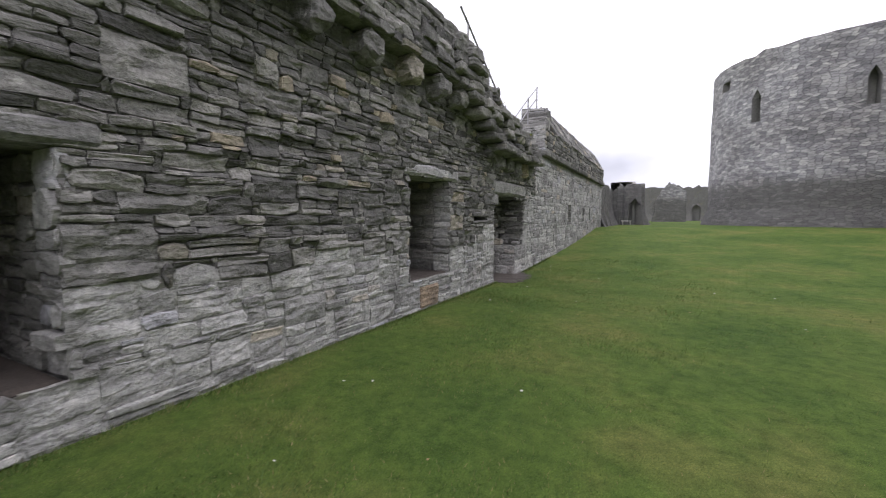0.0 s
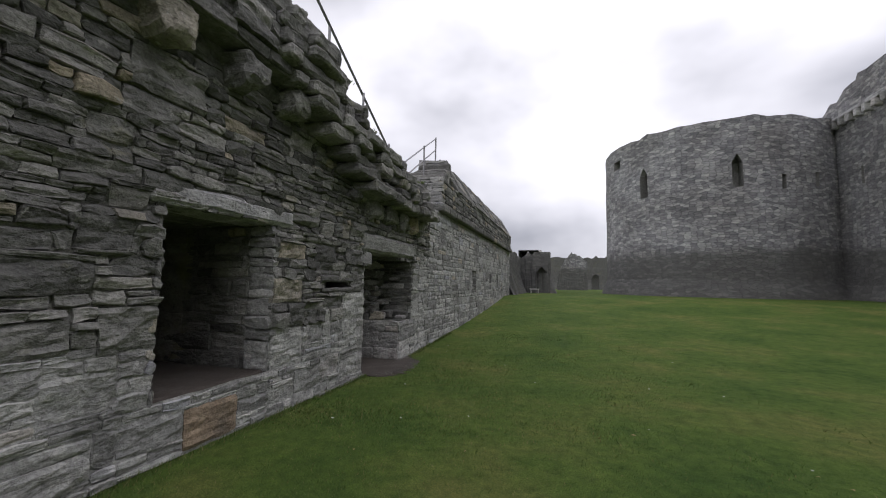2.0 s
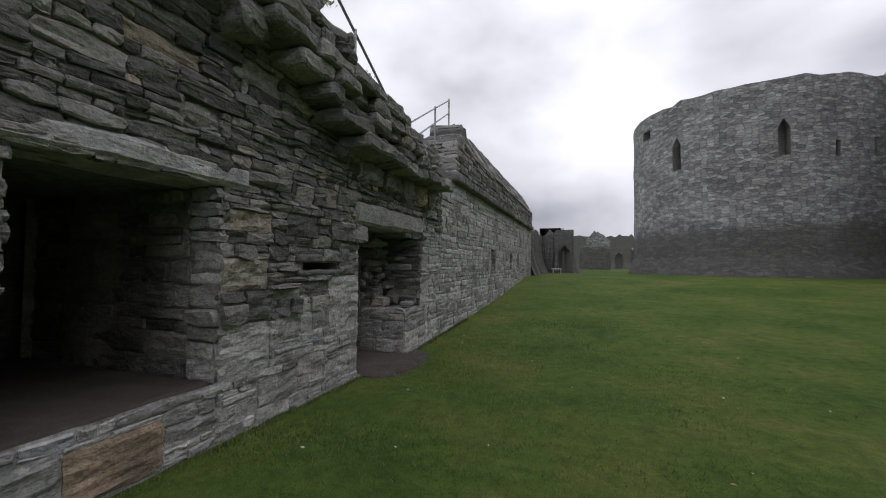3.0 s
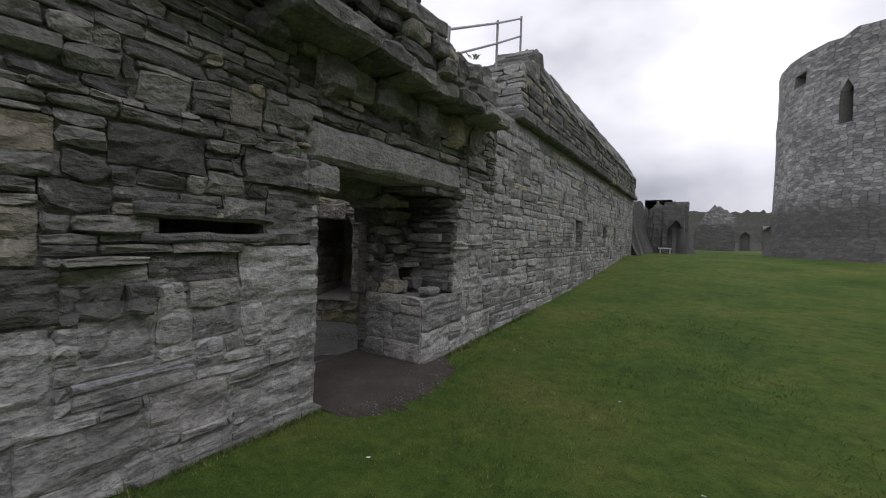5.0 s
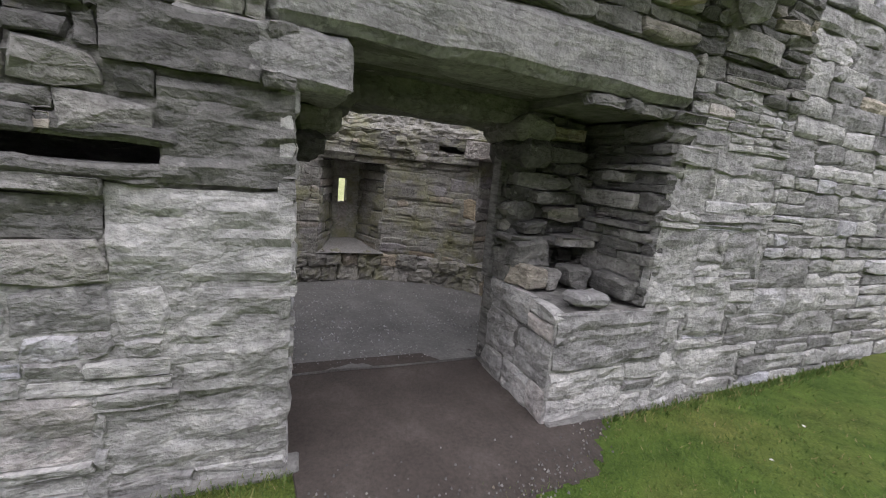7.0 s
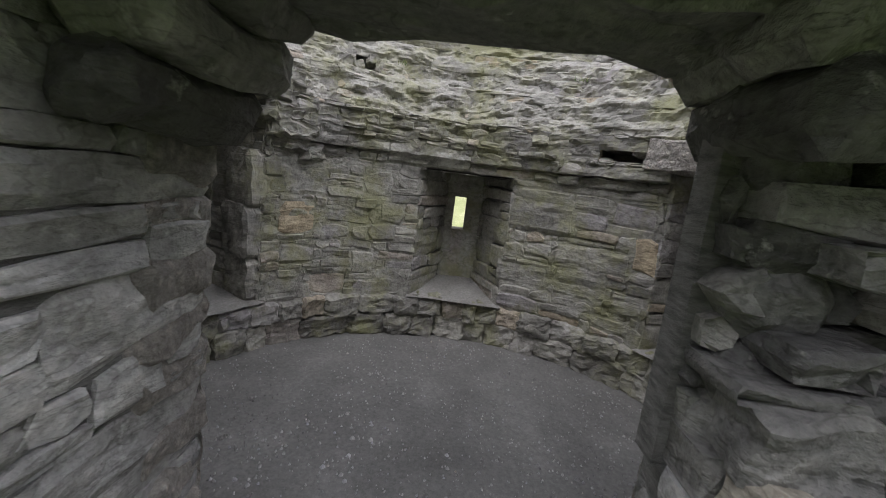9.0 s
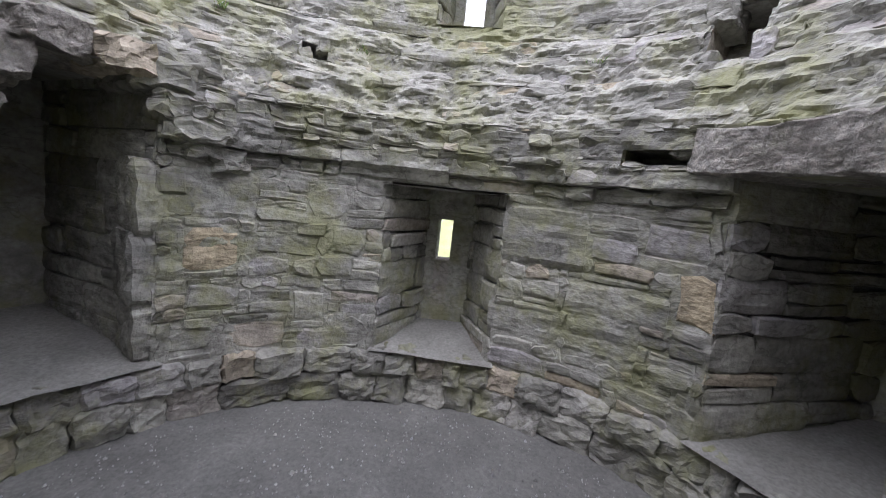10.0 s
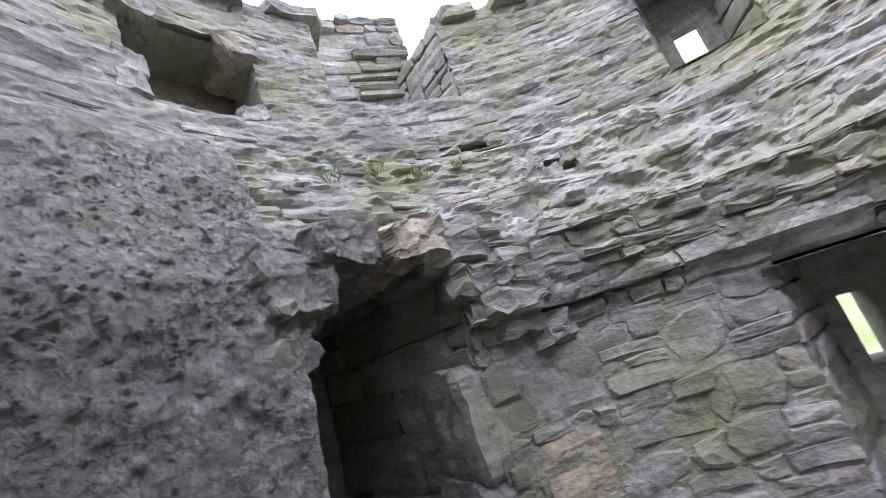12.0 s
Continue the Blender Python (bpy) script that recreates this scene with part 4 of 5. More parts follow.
def build_tower():
    holes = EMB + UPPER + POCKETS
    verts, faces = [], []
    us = sorted({-END, END, arc(-74), arc(77.4), *[x for h in holes for x in h[:2]], *[arc(d) for d in range(-108, 112, 6)]})
    vs = sorted({-0.2, ZTOP, 1.62, 1.95, 2.28, 2.62, *[min(x, ZTOP) for h in holes for x in h[2:]]})

    def cell(a, b, c, d):
        k = len(verts)
        depth = 1.25
        bed = -0.16 if d <= 2.62 and ((a + b) / 2 < arc(-74) or (a + b) / 2 > arc(77.4)) else -0.035 if c >= 1.61 else -0.012
        for v in (c, d):
            for u in (a, b):
                for w in (bed, None):
                    if w is None:
                        ang = u / RL
                        ro = RL + depth
                        verts.append((TX - ro * math.cos(ang), TY + ro * math.sin(ang), v))
                    else:
                        verts.append(drum(u, v - 0.001 if v in (1.62, 1.95, 2.28, 2.62) and v == d else v, w))
        faces.extend(tuple(k + i for i in f) for f in ((0, 2, 6, 4), (1, 5, 7, 3), (0, 4, 5, 1), (2, 3, 7, 6), (4, 6, 7, 5), (0, 1, 3, 2)))
    shell_cells(us, vs, holes, cell)
    # backs of the small sockets
    for a, b, c, d in POCKETS:
        k = len(verts)
        verts.extend([drum(a - 0.02, c - 0.02, -0.4), drum(b + 0.02, c - 0.02, -0.4), drum(b + 0.02, d + 0.02, -0.4), drum(a - 0.02, d + 0.02, -0.4)])
        faces.append((k, k + 1, k + 2, k + 3))
    mesh_object("core", verts, faces, INNER, tower)

    def size(v):
        if v < 0.36:
            return 0.12, 0.24
        if v < 1.5:
            return 0.06, 0.19
        if v < 2.0:
            return 0.05, 0.12
        return 0.045, 0.125
    levels = [0.0, 0.36, 1.54, 1.62, 1.72, 1.95, 2.42, 2.62, 2.74, 2.98, 3.06, 3.44, 3.5, ZTOP]
    marked = [(arc(12.2), arc(28.5), 1.11, 1.37), (arc(10.7), arc(25.4), 0.6, 0.81), (arc(27), arc(39.8), 0.6, 0.87), (arc(26), arc(44), 0.89, 1.07),
              (arc(-48), arc(-38), 1.2, 1.51), (arc(-23), arc(-0.5), 1.56, 1.72), (arc(-42), arc(-32), 0.39, 0.56), (arc(-19.5), arc(-11.9), 1.44, 1.55)]
    ochre = [(arc(-49.7), arc(-41), 0.9, 1.15), (arc(45), arc(50.8), 0.94, 1.2)]
    bigs = marked + big_blocks(34, arc(-54), arc(52), 0.38, 1.5, EMB + marked + ochre, (0.2, 0.46), (0.11, 0.23))
    blocks = bigs + courses(-END, END, levels, holes + bigs + ochre, size)
    for q in ochre:
        PIECES.append((*stone_data(drum, *q, 0.012, 0.01), OCHRE, tower))
    blocks = [b for b in blocks if not (b[1] < arc(-74.5) and b[3] < 2.45) and not (b[0] > arc(78) and b[3] < 2.45)]

    def plain(u, v, w):
        ang_u, r = u / RL, RL + 0.42 * max(0.0, v - 1.9) - w
        return (TX - r * math.cos(ang_u), TY + r * math.sin(ang_u), v)
    corework(tower, plain, -END, arc(-73.6), 0.0, 2.5, step=0.016, amp=0.055, w=0.05)
    corework(tower, plain, arc(77), END, 0.0, 2.5, amp=0.07, w=0.03)
    corework(tower, drum, arc(-74), arc(77), 1.96, 2.75, amp=0.085, w=-0.01, mat=INNER, keep=lambda u, v: not any(h[0] < u < h[1] and h[2] < v < h[3] for h in holes))
    rng = random.Random(31)
    verts, faces = [], []
    for _ in range(5200):
        u, v, s = rng.uniform(-END, arc(-74)), rng.uniform(0.3, 2.4), rng.uniform(0.005, 0.013) * (2.2 if rng.random() < 0.12 else 1.0)
        lift = 0.05 + 0.055 * core_relief(Vector(plain(u, v, 0.0)))
        k = len(verts)
        for q in range(5):
            verts.append(plain(u + s * math.cos(q * 1.257) * rng.uniform(0.7, 1.2), v + s * math.sin(q * 1.257) * rng.uniform(0.6, 1.1), lift - 0.008))
        verts.append(plain(u, v, lift + s * 0.7))
        faces += [(k + q, k + (q + 1) % 5, k + 5) for q in range(5)]
    tagged(mesh_object("pebbles", verts, faces, COREWORK, tower), kind="stuff")
    low = [b for b in blocks if b[3] <= 1.6]
    lip = [b for b in blocks if 1.6 < b[3] <= 1.96]
    mid = [b for b in blocks if 1.96 < b[3] < 2.7]
    top = [b for b in blocks if b[3] >= 2.7]
    rubble(tower, weathered(drum, 0.010, 0.008), low, INNER, INNER_ONE, near=(arc(-50), arc(51), 0.0, 1.6), limit=290, gap=0.002, proud=(0.0, 0.018), rough=0.009)
    rubble(tower, weathered(drum, 0.028, 0.010), lip, INNER, INNER_ONE, proud=(0.0, 0.055), rough=0.022, gap=0.003)
    rubble(upper, weathered(drum, 0.055, 0.016), mid, INNER, INNER_ONE, near=(arc(-74), arc(60), 1.96, 2.7), limit=150, proud=(-0.022, 0.020), rough=0.020)
    rubble(upper, weathered(drum, 0.024, 0.012), top, INNER, INNER_ONE, near=(arc(-74), arc(60), 2.6, 4.0), limit=150, proud=(-0.008, 0.010), rough=0.009)
    bedding(tower, weathered(drum, 0.010, 0.008), arc(-74), arc(77.4), 0.0, 1.615, holes, 0.022, -0.002, 0.008, INNER)
    bedding(tower, weathered(drum, 0.028, 0.010), arc(-73.5), arc(77), 1.63, 1.94, holes, 0.02, 0.012, 0.016, INNER)
    bedding(upper, weathered(drum, 0.055, 0.016), arc(-73.5), arc(77), 1.96, 2.7, holes, 0.018, 0.004, 0.034, INNER)
    bedding(upper, weathered(drum, 0.024, 0.012), -END, END, 2.62, ZTOP, holes, 0.02, 0.002, 0.020, INNER)


build_tower()


def drum_block(name, d0, d1, z0, z1, w0, w1, mat=None, parent=None, rough=0.03, seed=1, cuts=6, soft=0.1):
    """A broken block set into the round wall between two bearings in degrees; w is how far it stands out of the face."""
    bm = bmesh.new()
    bmesh.ops.create_cube(bm, size=1.0)
    bmesh.ops.bevel(bm, geom=bm.edges[:], offset=soft, segments=1, affect="EDGES")
    bmesh.ops.subdivide_edges(bm, edges=[e for e in bm.edges if e.calc_length() > 0.3], cuts=cuts, use_grid_fill=True)
    r0 = drum_radius(min(z0 + 0.01, 3.0))
    for v in bm.verts:
        a, r = radians(d0 + (v.co.x + 0.5) * (d1 - d0)), r0 - (w0 + (v.co.y + 0.5) * (w1 - w0))
        v.co = Vector((TX - r * math.cos(a), TY + r * math.sin(a), z0 + (v.co.z + 0.5) * (z1 - z0)))
        v.co += noise.noise_vector(v.co * 5.0 + Vector((seed, 0, 0))) * rough + noise.noise_vector(v.co * 15.0) * rough * 0.6 + noise.noise_vector(v.co * 34.0) * rough * 0.35
    me = bpy.data.meshes.new(name)
    bm.to_mesh(me)
    bm.free()
    me.materials.append(mat or INNER_ONE)
    ob = new(name, me)
    own = parent or tower
    ob.parent, ob.matrix_parent_inverse = own, Matrix.Translation(-own.location)
    return ob


def build_broken_heads():
    """Ragged, half-fallen masonry over the two side recesses, round the sockets and along the top."""
    rng = random.Random(17)
    for d0, d1, z0, z1, w in ((-59, -49, 1.85, 1.99, 0.05), (-55.5, -46, 1.73, 1.87, 0.07), (-53, -43, 1.62, 1.75, 0.07), (-51, -40, 1.51, 1.63, 0.06), (-46, -39, 1.47, 1.53, 0.05),
                              (-78, -71.5, 1.60, 1.80, 0.02), (-77, -69, 1.77, 1.99, 0.03), (-71, -62, 1.92, 2.08, 0.05), (-63, -54, 1.90, 2.06, 0.07), (-80, -71, 1.95, 2.1, 0.05), (-56, -44, 2.0, 2.12, 0.05)):
        drum_block("broken_stone", d0, d1, z0, z1, -0.5, w, COREWORK if d1 < -61 else INNER_ONE, rough=0.045, seed=rng.uniform(0, 90))
    drum_block("lintel", 44.8, 69, 1.70, 1.92, -0.35, 0.10, COREWORK, rough=0.03, seed=3, cuts=9, soft=0.04)
    for d0, d1, z0, z1 in ((-57, -53.5, 0.38, 0.7), (-57.5, -53.5, 0.7, 1.1), (-57, -53, 1.1, 1.5)):
        drum_block("quoin", d0, d1, z0, z1, -0.35, 0.008, rough=0.022, seed=rng.uniform(0, 90))
    for d0, d1, z0, z1 in ((-31.6, -29.4, 2.285, 2.36), (-28.3, -26, 2.35, 2.44), (33, 36.5, 1.73, 1.785), (40.5, 45.5, 1.805, 1.86), (-44.5, -41, 2.66, 2.72), (38.5, 42, 2.60, 2.74), (45.5, 48.5, 2.33, 2.5), (38.6, 41, 2.34, 2.42), (-81, -77.5, 2.88, 3.12), (-70, -65, 3.3, 3.45), (-69, -65.5, 2.88, 3.0), (-80.5, -76, 3.36, 3.46)):
        drum_block("broken_stone", d0, d1, z0, z1, -0.35, 0.01, rough=0.03, seed=rng.uniform(0, 90), parent=upper)
    # kerb of upright slabs round the floor, with thin broken stones on it
    for low, high, run, out in ((0.0, 0.22, (6.0, 14.0), 0.075), (0.2, 0.375, (3.0, 10.0), 0.085)):
        d = -82.0
        while d < 82:
            w = rng.uniform(*run)
            drum_block("kerb_stone", d, d + w + 0.15, low, high + rng.uniform(-0.02, 0.012), -0.15, out + rng.uniform(-0.03, 0.01), rough=0.036, seed=rng.uniform(0, 90), cuts=5, soft=0.1)
            d += w
    for k in range(-108, 108, 9):
        if not -60 < k < -36:
            drum_block("crown_stone", k, k + rng.uniform(6.5, 8.8), ZTOP - 0.06, ZTOP + rng.uniform(0.01, 0.06), -1.0, -0.02, rough=0.03, seed=k, parent=upper, cuts=3)


build_broken_heads()


def build_embrasure(mid, half, z0, z1, slit, depth, zs):
    """A splayed recess that narrows to a slit: sides, sloping sill, soffit, and the pierced end."""
    def at(s, d, z):
        a = radians(mid)
        out = Vector((-math.cos(a), math.sin(a), 0))
        side = Vector((math.sin(a), math.cos(a), 0))
        return Vector((TX, TY, 0)) + out * (RL * math.cos(radians(half)) - 0.01 + d) + side * s + Vector((0, 0, z))
    w0, w1 = RL * math.sin(radians(half)), slit
    for sg in (-1, 1):
        a, b = at(sg * w0, 0, 0), at(sg * w1, depth, 0)
        run = (b - a)
        ln = run.length
        run.normalize()
        nrm = Vector((0, 0, 1)).cross(run) * (1 if sg < 0 else -1)
        if nrm.dot(at(0, depth / 2, 0) - at(sg * (w0 + w1) / 2, depth / 2, 0)) < 0:
            nrm = -nrm
        pm = plane_map(a, run, (0, 0, 1), nrm)
        rubble(tower, pm, courses(0.0, ln, [z0, z1], [], lambda v: (0.1, 0.26)), INNER, INNER_ONE, proud=(0.0, 0.02), rough=0.01)
        verts = [tuple(a + Vector((0, 0, z0 - 0.1)) - nrm * 0.03), tuple(b + Vector((0, 0, z0 - 0.1)) - nrm * 0.03), tuple(b + Vector((0, 0, z1 + 0.1)) - nrm * 0.03), tuple(a + Vector((0, 0, z1 + 0.1)) - nrm * 0.03)]
        mesh_object("reveal_bed", verts, [(0, 1, 2, 3)], MORTAR, tower)
    n = 8
    for z, name, mat in ((z0, "sill", DUST), (z1, "soffit", INNER)):
        verts, faces = [], []
        for i in range(n + 1):
            d = -0.06 + (depth + 0.06) * i / n
            hw = w0 + (w1 - w0) * max(d, 0) / depth + 0.03
            for j in range(n + 1):
                s = -hw + 2 * hw * j / n
                rise = (0.0 if name == "soffit" else 0.10 * max(d, 0) / depth)
                p = at(s, d, z + rise)
                verts.append(tuple(p + noise.noise_vector(p * 7) * (0.006 if name == 'soffit' else 0.012) + Vector((0, 0, -0.016 if name == 'soffit' else 0.02))))
        for i in range(n):
            for j in range(n):
                q = i * (n + 1) + j
                faces.append((q, q + 1, q + n + 2, q + n + 1))
        mesh_object(name, verts, faces, mat, tower)
    # pierced end wall
    verts, faces = [], []
    def slab(s0, s1, za, zb):
        k = len(verts)
        for z in (za, zb):
            for d in (depth - 0.005, depth + 0.22):
                for s in (s0, s1):
                    verts.append(tuple(at(s, d, z)))
        faces.extend(tuple(k + i for i in f) for f in ((0, 2, 3, 1), (4, 5, 7, 6), (0, 1, 5, 4), (1, 3, 7, 5), (3, 2, 6, 7), (2, 0, 4, 6)))
    if zs:
        slab(-w1 - 0.4, -0.10, z0 - 0.1, z1 + 0.2)
        slab(0.02, w1 + 0.4, z0 - 0.1, z1 + 0.2)
        slab(-0.10, 0.02, z0 - 0.1, zs[0])
        slab(-0.10, 0.02, zs[1], z1 + 0.2)
    else:
        slab(-w1 - 0.4, w1 + 0.4, z0 - 0.1, z1 + 0.2)
    mesh_object("slit_wall", verts, faces, INNER, tower)


build_embrasure(-0.5, 12.5, 0.36, 1.54, 0.17, 0.55, (0.97, 1.30))
build_embrasure(-64.0, 10.0, 0.36, 1.95, 0.16, 1.2, None)
build_embrasure(61.5, 10.5, 0.36, 1.72, 0.16, 1.2, None)


def build_upper_window(a0, a1, z0, z1, slit, zs, depth=0.55):
    mid, half = (a0 + a1) / 2 / RL, (a1 - a0) / 2 / RL
    r = drum_radius((z0 + z1) / 2)
    out = Vector((-math.cos(mid), math.sin(mid), 0))
    side = Vector((math.sin(mid), math.cos(mid), 0))
    c = Vector((TX, TY, 0)) + out * (r * math.cos(half) - 0.01)
    w0 = r * math.sin(half)
    w1 = w0 * 0.62
    for sg in (-1, 1):
        a, b = c + side * sg * w0, c + side * sg * w1 + out * depth
        run = b - a
        ln = run.length
        run.normalize()
        nrm = Vector((-run.y, run.x, 0))
        if nrm.dot(side) * sg > 0:
            nrm = -nrm
        pm = plane_map(a, run, (0, 0, 1), nrm)
        rubble(tower, pm, courses(0.0, ln, [z0, min(z1, ZTOP - 0.05)], [], lambda v: (0.09, 0.2)), INNER, INNER_ONE, proud=(0.0, 0.012), rough=0.008)
        verts = [tuple(p - nrm * 0.03 + Vector((0, 0, z))) for p, z in ((a, z0), (b, z0), (b, min(z1, ZTOP - 0.05)), (a, min(z1, ZTOP - 0.05)))]
        mesh_object("reveal_bed", verts, [(0, 1, 2, 3)], MORTAR, tower)
    for z, nm in ((z0, "sill"), (z1, "soffit")) if zs else ((z0, "sill"),):
        verts = [tuple(p + Vector((0, 0, z + (0.008 if nm == 'sill' else -0.008)))) for p in (c - side * w0 - out * 0.04, c + side * w0 - out * 0.04, c + side * w1 + out * depth, c - side * w1 + out * depth)]
        mesh_object(nm, verts, [(0, 1, 2, 3)], INNER, tower)
    verts, faces = [], []
    def slab(s0, s1, za, zb):
        k = len(verts)
        for z in (za, zb):
            for d in (depth, depth + 0.12):
                for s in (s0, s1):
                    verts.append(tuple(c + side * s + out * d + Vector((0, 0, z))))
        faces.extend(tuple(k + i for i in f) for f in ((0, 2, 3, 1), (4, 5, 7, 6), (0, 1, 5, 4), (1, 3, 7, 5), (3, 2, 6, 7), (2, 0, 4, 6)))
    if zs:
        slab(-w0, -slit, z0 - 0.05, z1 + 0.05)
        slab(slit, w0, z0 - 0.05, z1 + 0.05)
        slab(-slit, slit, z0 - 0.05, zs[0])
        slab(-slit, slit, zs[1], z1 + 0.05)
    else:
        slab(-w0, w0, z0 - 0.05, 4.35)
        pm = plane_map(c + out * (depth - 0.01), side, (0, 0, 1), -out)
        rubble(tower, pm, courses(-w0, w0, [z0, 4.35], [], lambda v: (0.07, 0.16)), INNER, INNER_ONE, proud=(0.0, 0.05), rough=0.02)
    mesh_object("slit_wall", verts, faces, INNER, tower)


build_upper_window(*UPPER[0], 0.085, (2.70, 3.17), 0.34)
build_upper_window(*UPPER[1], 0.06, None, 0.55)


def build_gorge():
    """The wall between the doorway passage and the round room, its inner edges broken to rubble."""
    x = -1.06
    verts, faces = [], []
    box_data(x, -0.55, 7.6, DOOR[0] - 0.02, -0.2, 2.95, verts, faces)
    box_data(-0.955, -0.86, DOOR[1] + 0.03, 12.0, -0.2, 2.95, verts, faces)
    box_data(x, -0.55, DOOR[0] - 0.02, DOOR[1] + 0.02, 2.04, 2.95, verts, faces)
    mesh_object("gorge_core", verts, faces, MORTAR, tower)
    pm = plane_map((x, 0, 0), (0, 1, 0), (0, 0, 1), (-1, 0, 0))
    corework(tower, pm, 7.8, DOOR[1] + 0.03, 0.0, 3.0, amp=0.05, w=0.02, keep=lambda u, v: not (DOOR[0] - 0.03 < u and v < 2.0))
    pm = plane_map((-0.96, 0, 0), (0, 1, 0), (0, 0, 1), (-1, 0, 0))
    corework(tower, pm, DOOR[1] + 0.03, 11.8, 0.0, 3.0, amp=0.05, w=0.02)
    rng = random.Random(23)
    for y0, y1, face, mat in ((DOOR[0] - 0.24, DOOR[0] + 0.02, x - 0.05, COREWORK), (DOOR[1] + 0.03, DOOR[1] + 0.28, -0.965, SLATE_ONE)):
        z = 0.0
        while z < 1.95:
            h = rng.uniform(0.12, 0.30)
            j = rng.uniform(-0.03, 0.03)
            block_object("jamb_stone", face + j, -0.72, y0 + j * 0.6, y1 + j * 0.6, z, min(z + h + 0.02, 2.0), mat, tower, cuts=5, rough=0.04, seed=rng.uniform(0, 90), round_=0.07)
            z += h
    block_object("inner_lintel", x - 0.06, -0.62, 8.7, 10.7, 1.87, 2.32, SLATE_ONE, tower, cuts=9, rough=0.05, seed=44, round_=0.06)
    for y0, y1, z0, z1 in ((8.86, 9.24, 1.80, 1.98), (8.85, 9.14, 1.66, 1.83), (8.84, 9.05, 1.50, 1.69), (10.28, 10.6, 1.78, 1.95), (10.34, 10.6, 1.62, 1.8)):
        block_object("broken_stone", x - 0.04, -0.5, y0, y1, z0, z1, SLATE_ONE, tower, cuts=4, rough=0.05, seed=y0 * 7 + z0, round_=0.06)


build_gorge()


def build_floor():
    verts, faces = [(TX, TY, 0.012)], []
    for i, r in enumerate((0.5, 1.0, 1.4, 1.75, 2.0)):
        for k in range(48):
            a = k * math.pi / 24
            px, py = min(TX - r * math.cos(a), -0.93), TY + r * math.sin(a)
            verts.append((px, py, 0.012 + 0.012 * noise.noise((px * 2, py * 2, 0)) + (0.02 if r > 1.8 else 0)))
    faces += [(0, 1 + k, 1 + (k + 1) % 48) for k in range(48)]
    for i in range(4):
        for k in range(48):
            a, b = 1 + i * 48 + k, 1 + i * 48 + (k + 1) % 48
            faces.append((a, a + 48, b + 48, b))
    for p in [mesh_object("floor", verts, faces, GRIT)]:
        tagged(p, "grey gritty earth floor of the round tower", "floor", kind="structure")
    verts, faces = [], []
    box_data(-1.12, 0.0, DOOR[0] - 0.05, DOOR[1] + 0.05, -0.1, 0.013, verts, faces)
    tagged(mesh_object("passage_floor", verts, faces, EARTH), "trodden dark earth floor in the doorway passage", "floor", kind="structure")
    rng = random.Random(12)
    verts, faces = [], []
    for _ in range(4200):
        r, a = 1.72 * math.sqrt(rng.random()), rng.uniform(0, 6.283)
        x, y = TX + r * math.cos(a), TY + r * math.sin(a)
        if x > -1.05:
            continue
        s, k = rng.uniform(0.003, 0.010) * (1.9 if rng.random() < 0.06 else 1.0), len(verts)
        for q in range(5):
            verts.append((x + s * math.cos(q * 1.257) * rng.uniform(0.7, 1.2), y + s * math.sin(q * 1.257) * rng.uniform(0.7, 1.2), 0.008))
        verts.append((x, y, 0.016 + s * 0.7))
        faces += [(k + q, k + (q + 1) % 5, k + 5) for q in range(5)]
    tagged(mesh_object("grit", verts, faces, STONE), "scattered small stones on the tower floor", "gravel", kind="stuff")


build_floor()

# Bank grass made paler, painting in the overexposed glare beyond the slit.
BANK_GLARE = earth_material("bank_grass_with_glare", (0.26, 0.30, 0.12), (0.36, 0.38, 0.18), (0.45, 0.45, 0.26))

def grass_tuft(at, count, reach, seed):
    rng = random.Random(seed)
    verts, faces = [], []
    for _ in range(count):
        t, h, k = rng.uniform(0, 6.283), rng.uniform(0.4, 1.0) * reach, len(verts)
        x, y, z = at[0] + rng.gauss(0, 0.03), at[1] + rng.gauss(0, 0.03), at[2]
        dx, dy = math.cos(t), math.sin(t)
        bend = rng.uniform(0.3, 0.9) * h
        verts += [(x - dy * 0.003, y + dx * 0.003, z), (x + dy * 0.003, y - dx * 0.003, z), (x + dx * bend * 0.4 + dy * 0.002, y + dy * bend * 0.4, z + h * 0.6), (x + dx * bend, y + dy * bend, z + h * 0.8)]
        faces += [(k, k + 1, k + 2), (k + 1, k + 3, k + 2)]
    ob = mesh_object("grass_tuft", verts, faces, BLADE)
    tagged(ob, "wispy green grass tuft rooted in the masonry", "grass tuft", "tufts on the masonry", "stuff")


for deg, z, reach in ((-62, 2.44, 0.16), (-56, 2.46, 0.2), (-50, 2.44, 0.14), (-44, 2.46, 0.12), (-20, 2.4, 0.08), (24, 2.42, 0.1)):
    grass_tuft(drum(arc(deg), z, 0.05), 18, reach * 0.6, deg + 200)
for y, z in ((7.9, 4.42), (8.8, 3.98), (9.8, 3.72), (11.2, 3.7)):
    grass_tuft((0.15, y, z), 26, 0.1, int(y * 10))

# grassy bank outside the loop
def build_bank():
    verts, faces = [], []
    n = 24
    for i in range(n + 1):
        for j in range(n + 1):
            x, y = -9.0 - 8.0 * i / n, 2 + 16.0 * j / n
            verts.append((x, y, -0.1 + 2.0 * min(1, i / 10) + 0.25 * noise.noise((x * 0.6, y * 0.6, 2))))
    faces = [(i * (n + 1) + j, i * (n + 1) + j + 1, (i + 1) * (n + 1) + j + 1, (i + 1) * (n + 1) + j) for i in range(n) for j in range(n)]
    tagged(mesh_object("bank", verts, faces, BANK_GLARE), "overgrown grassy bank outside the wall", "bank", kind="structure")


build_bank()

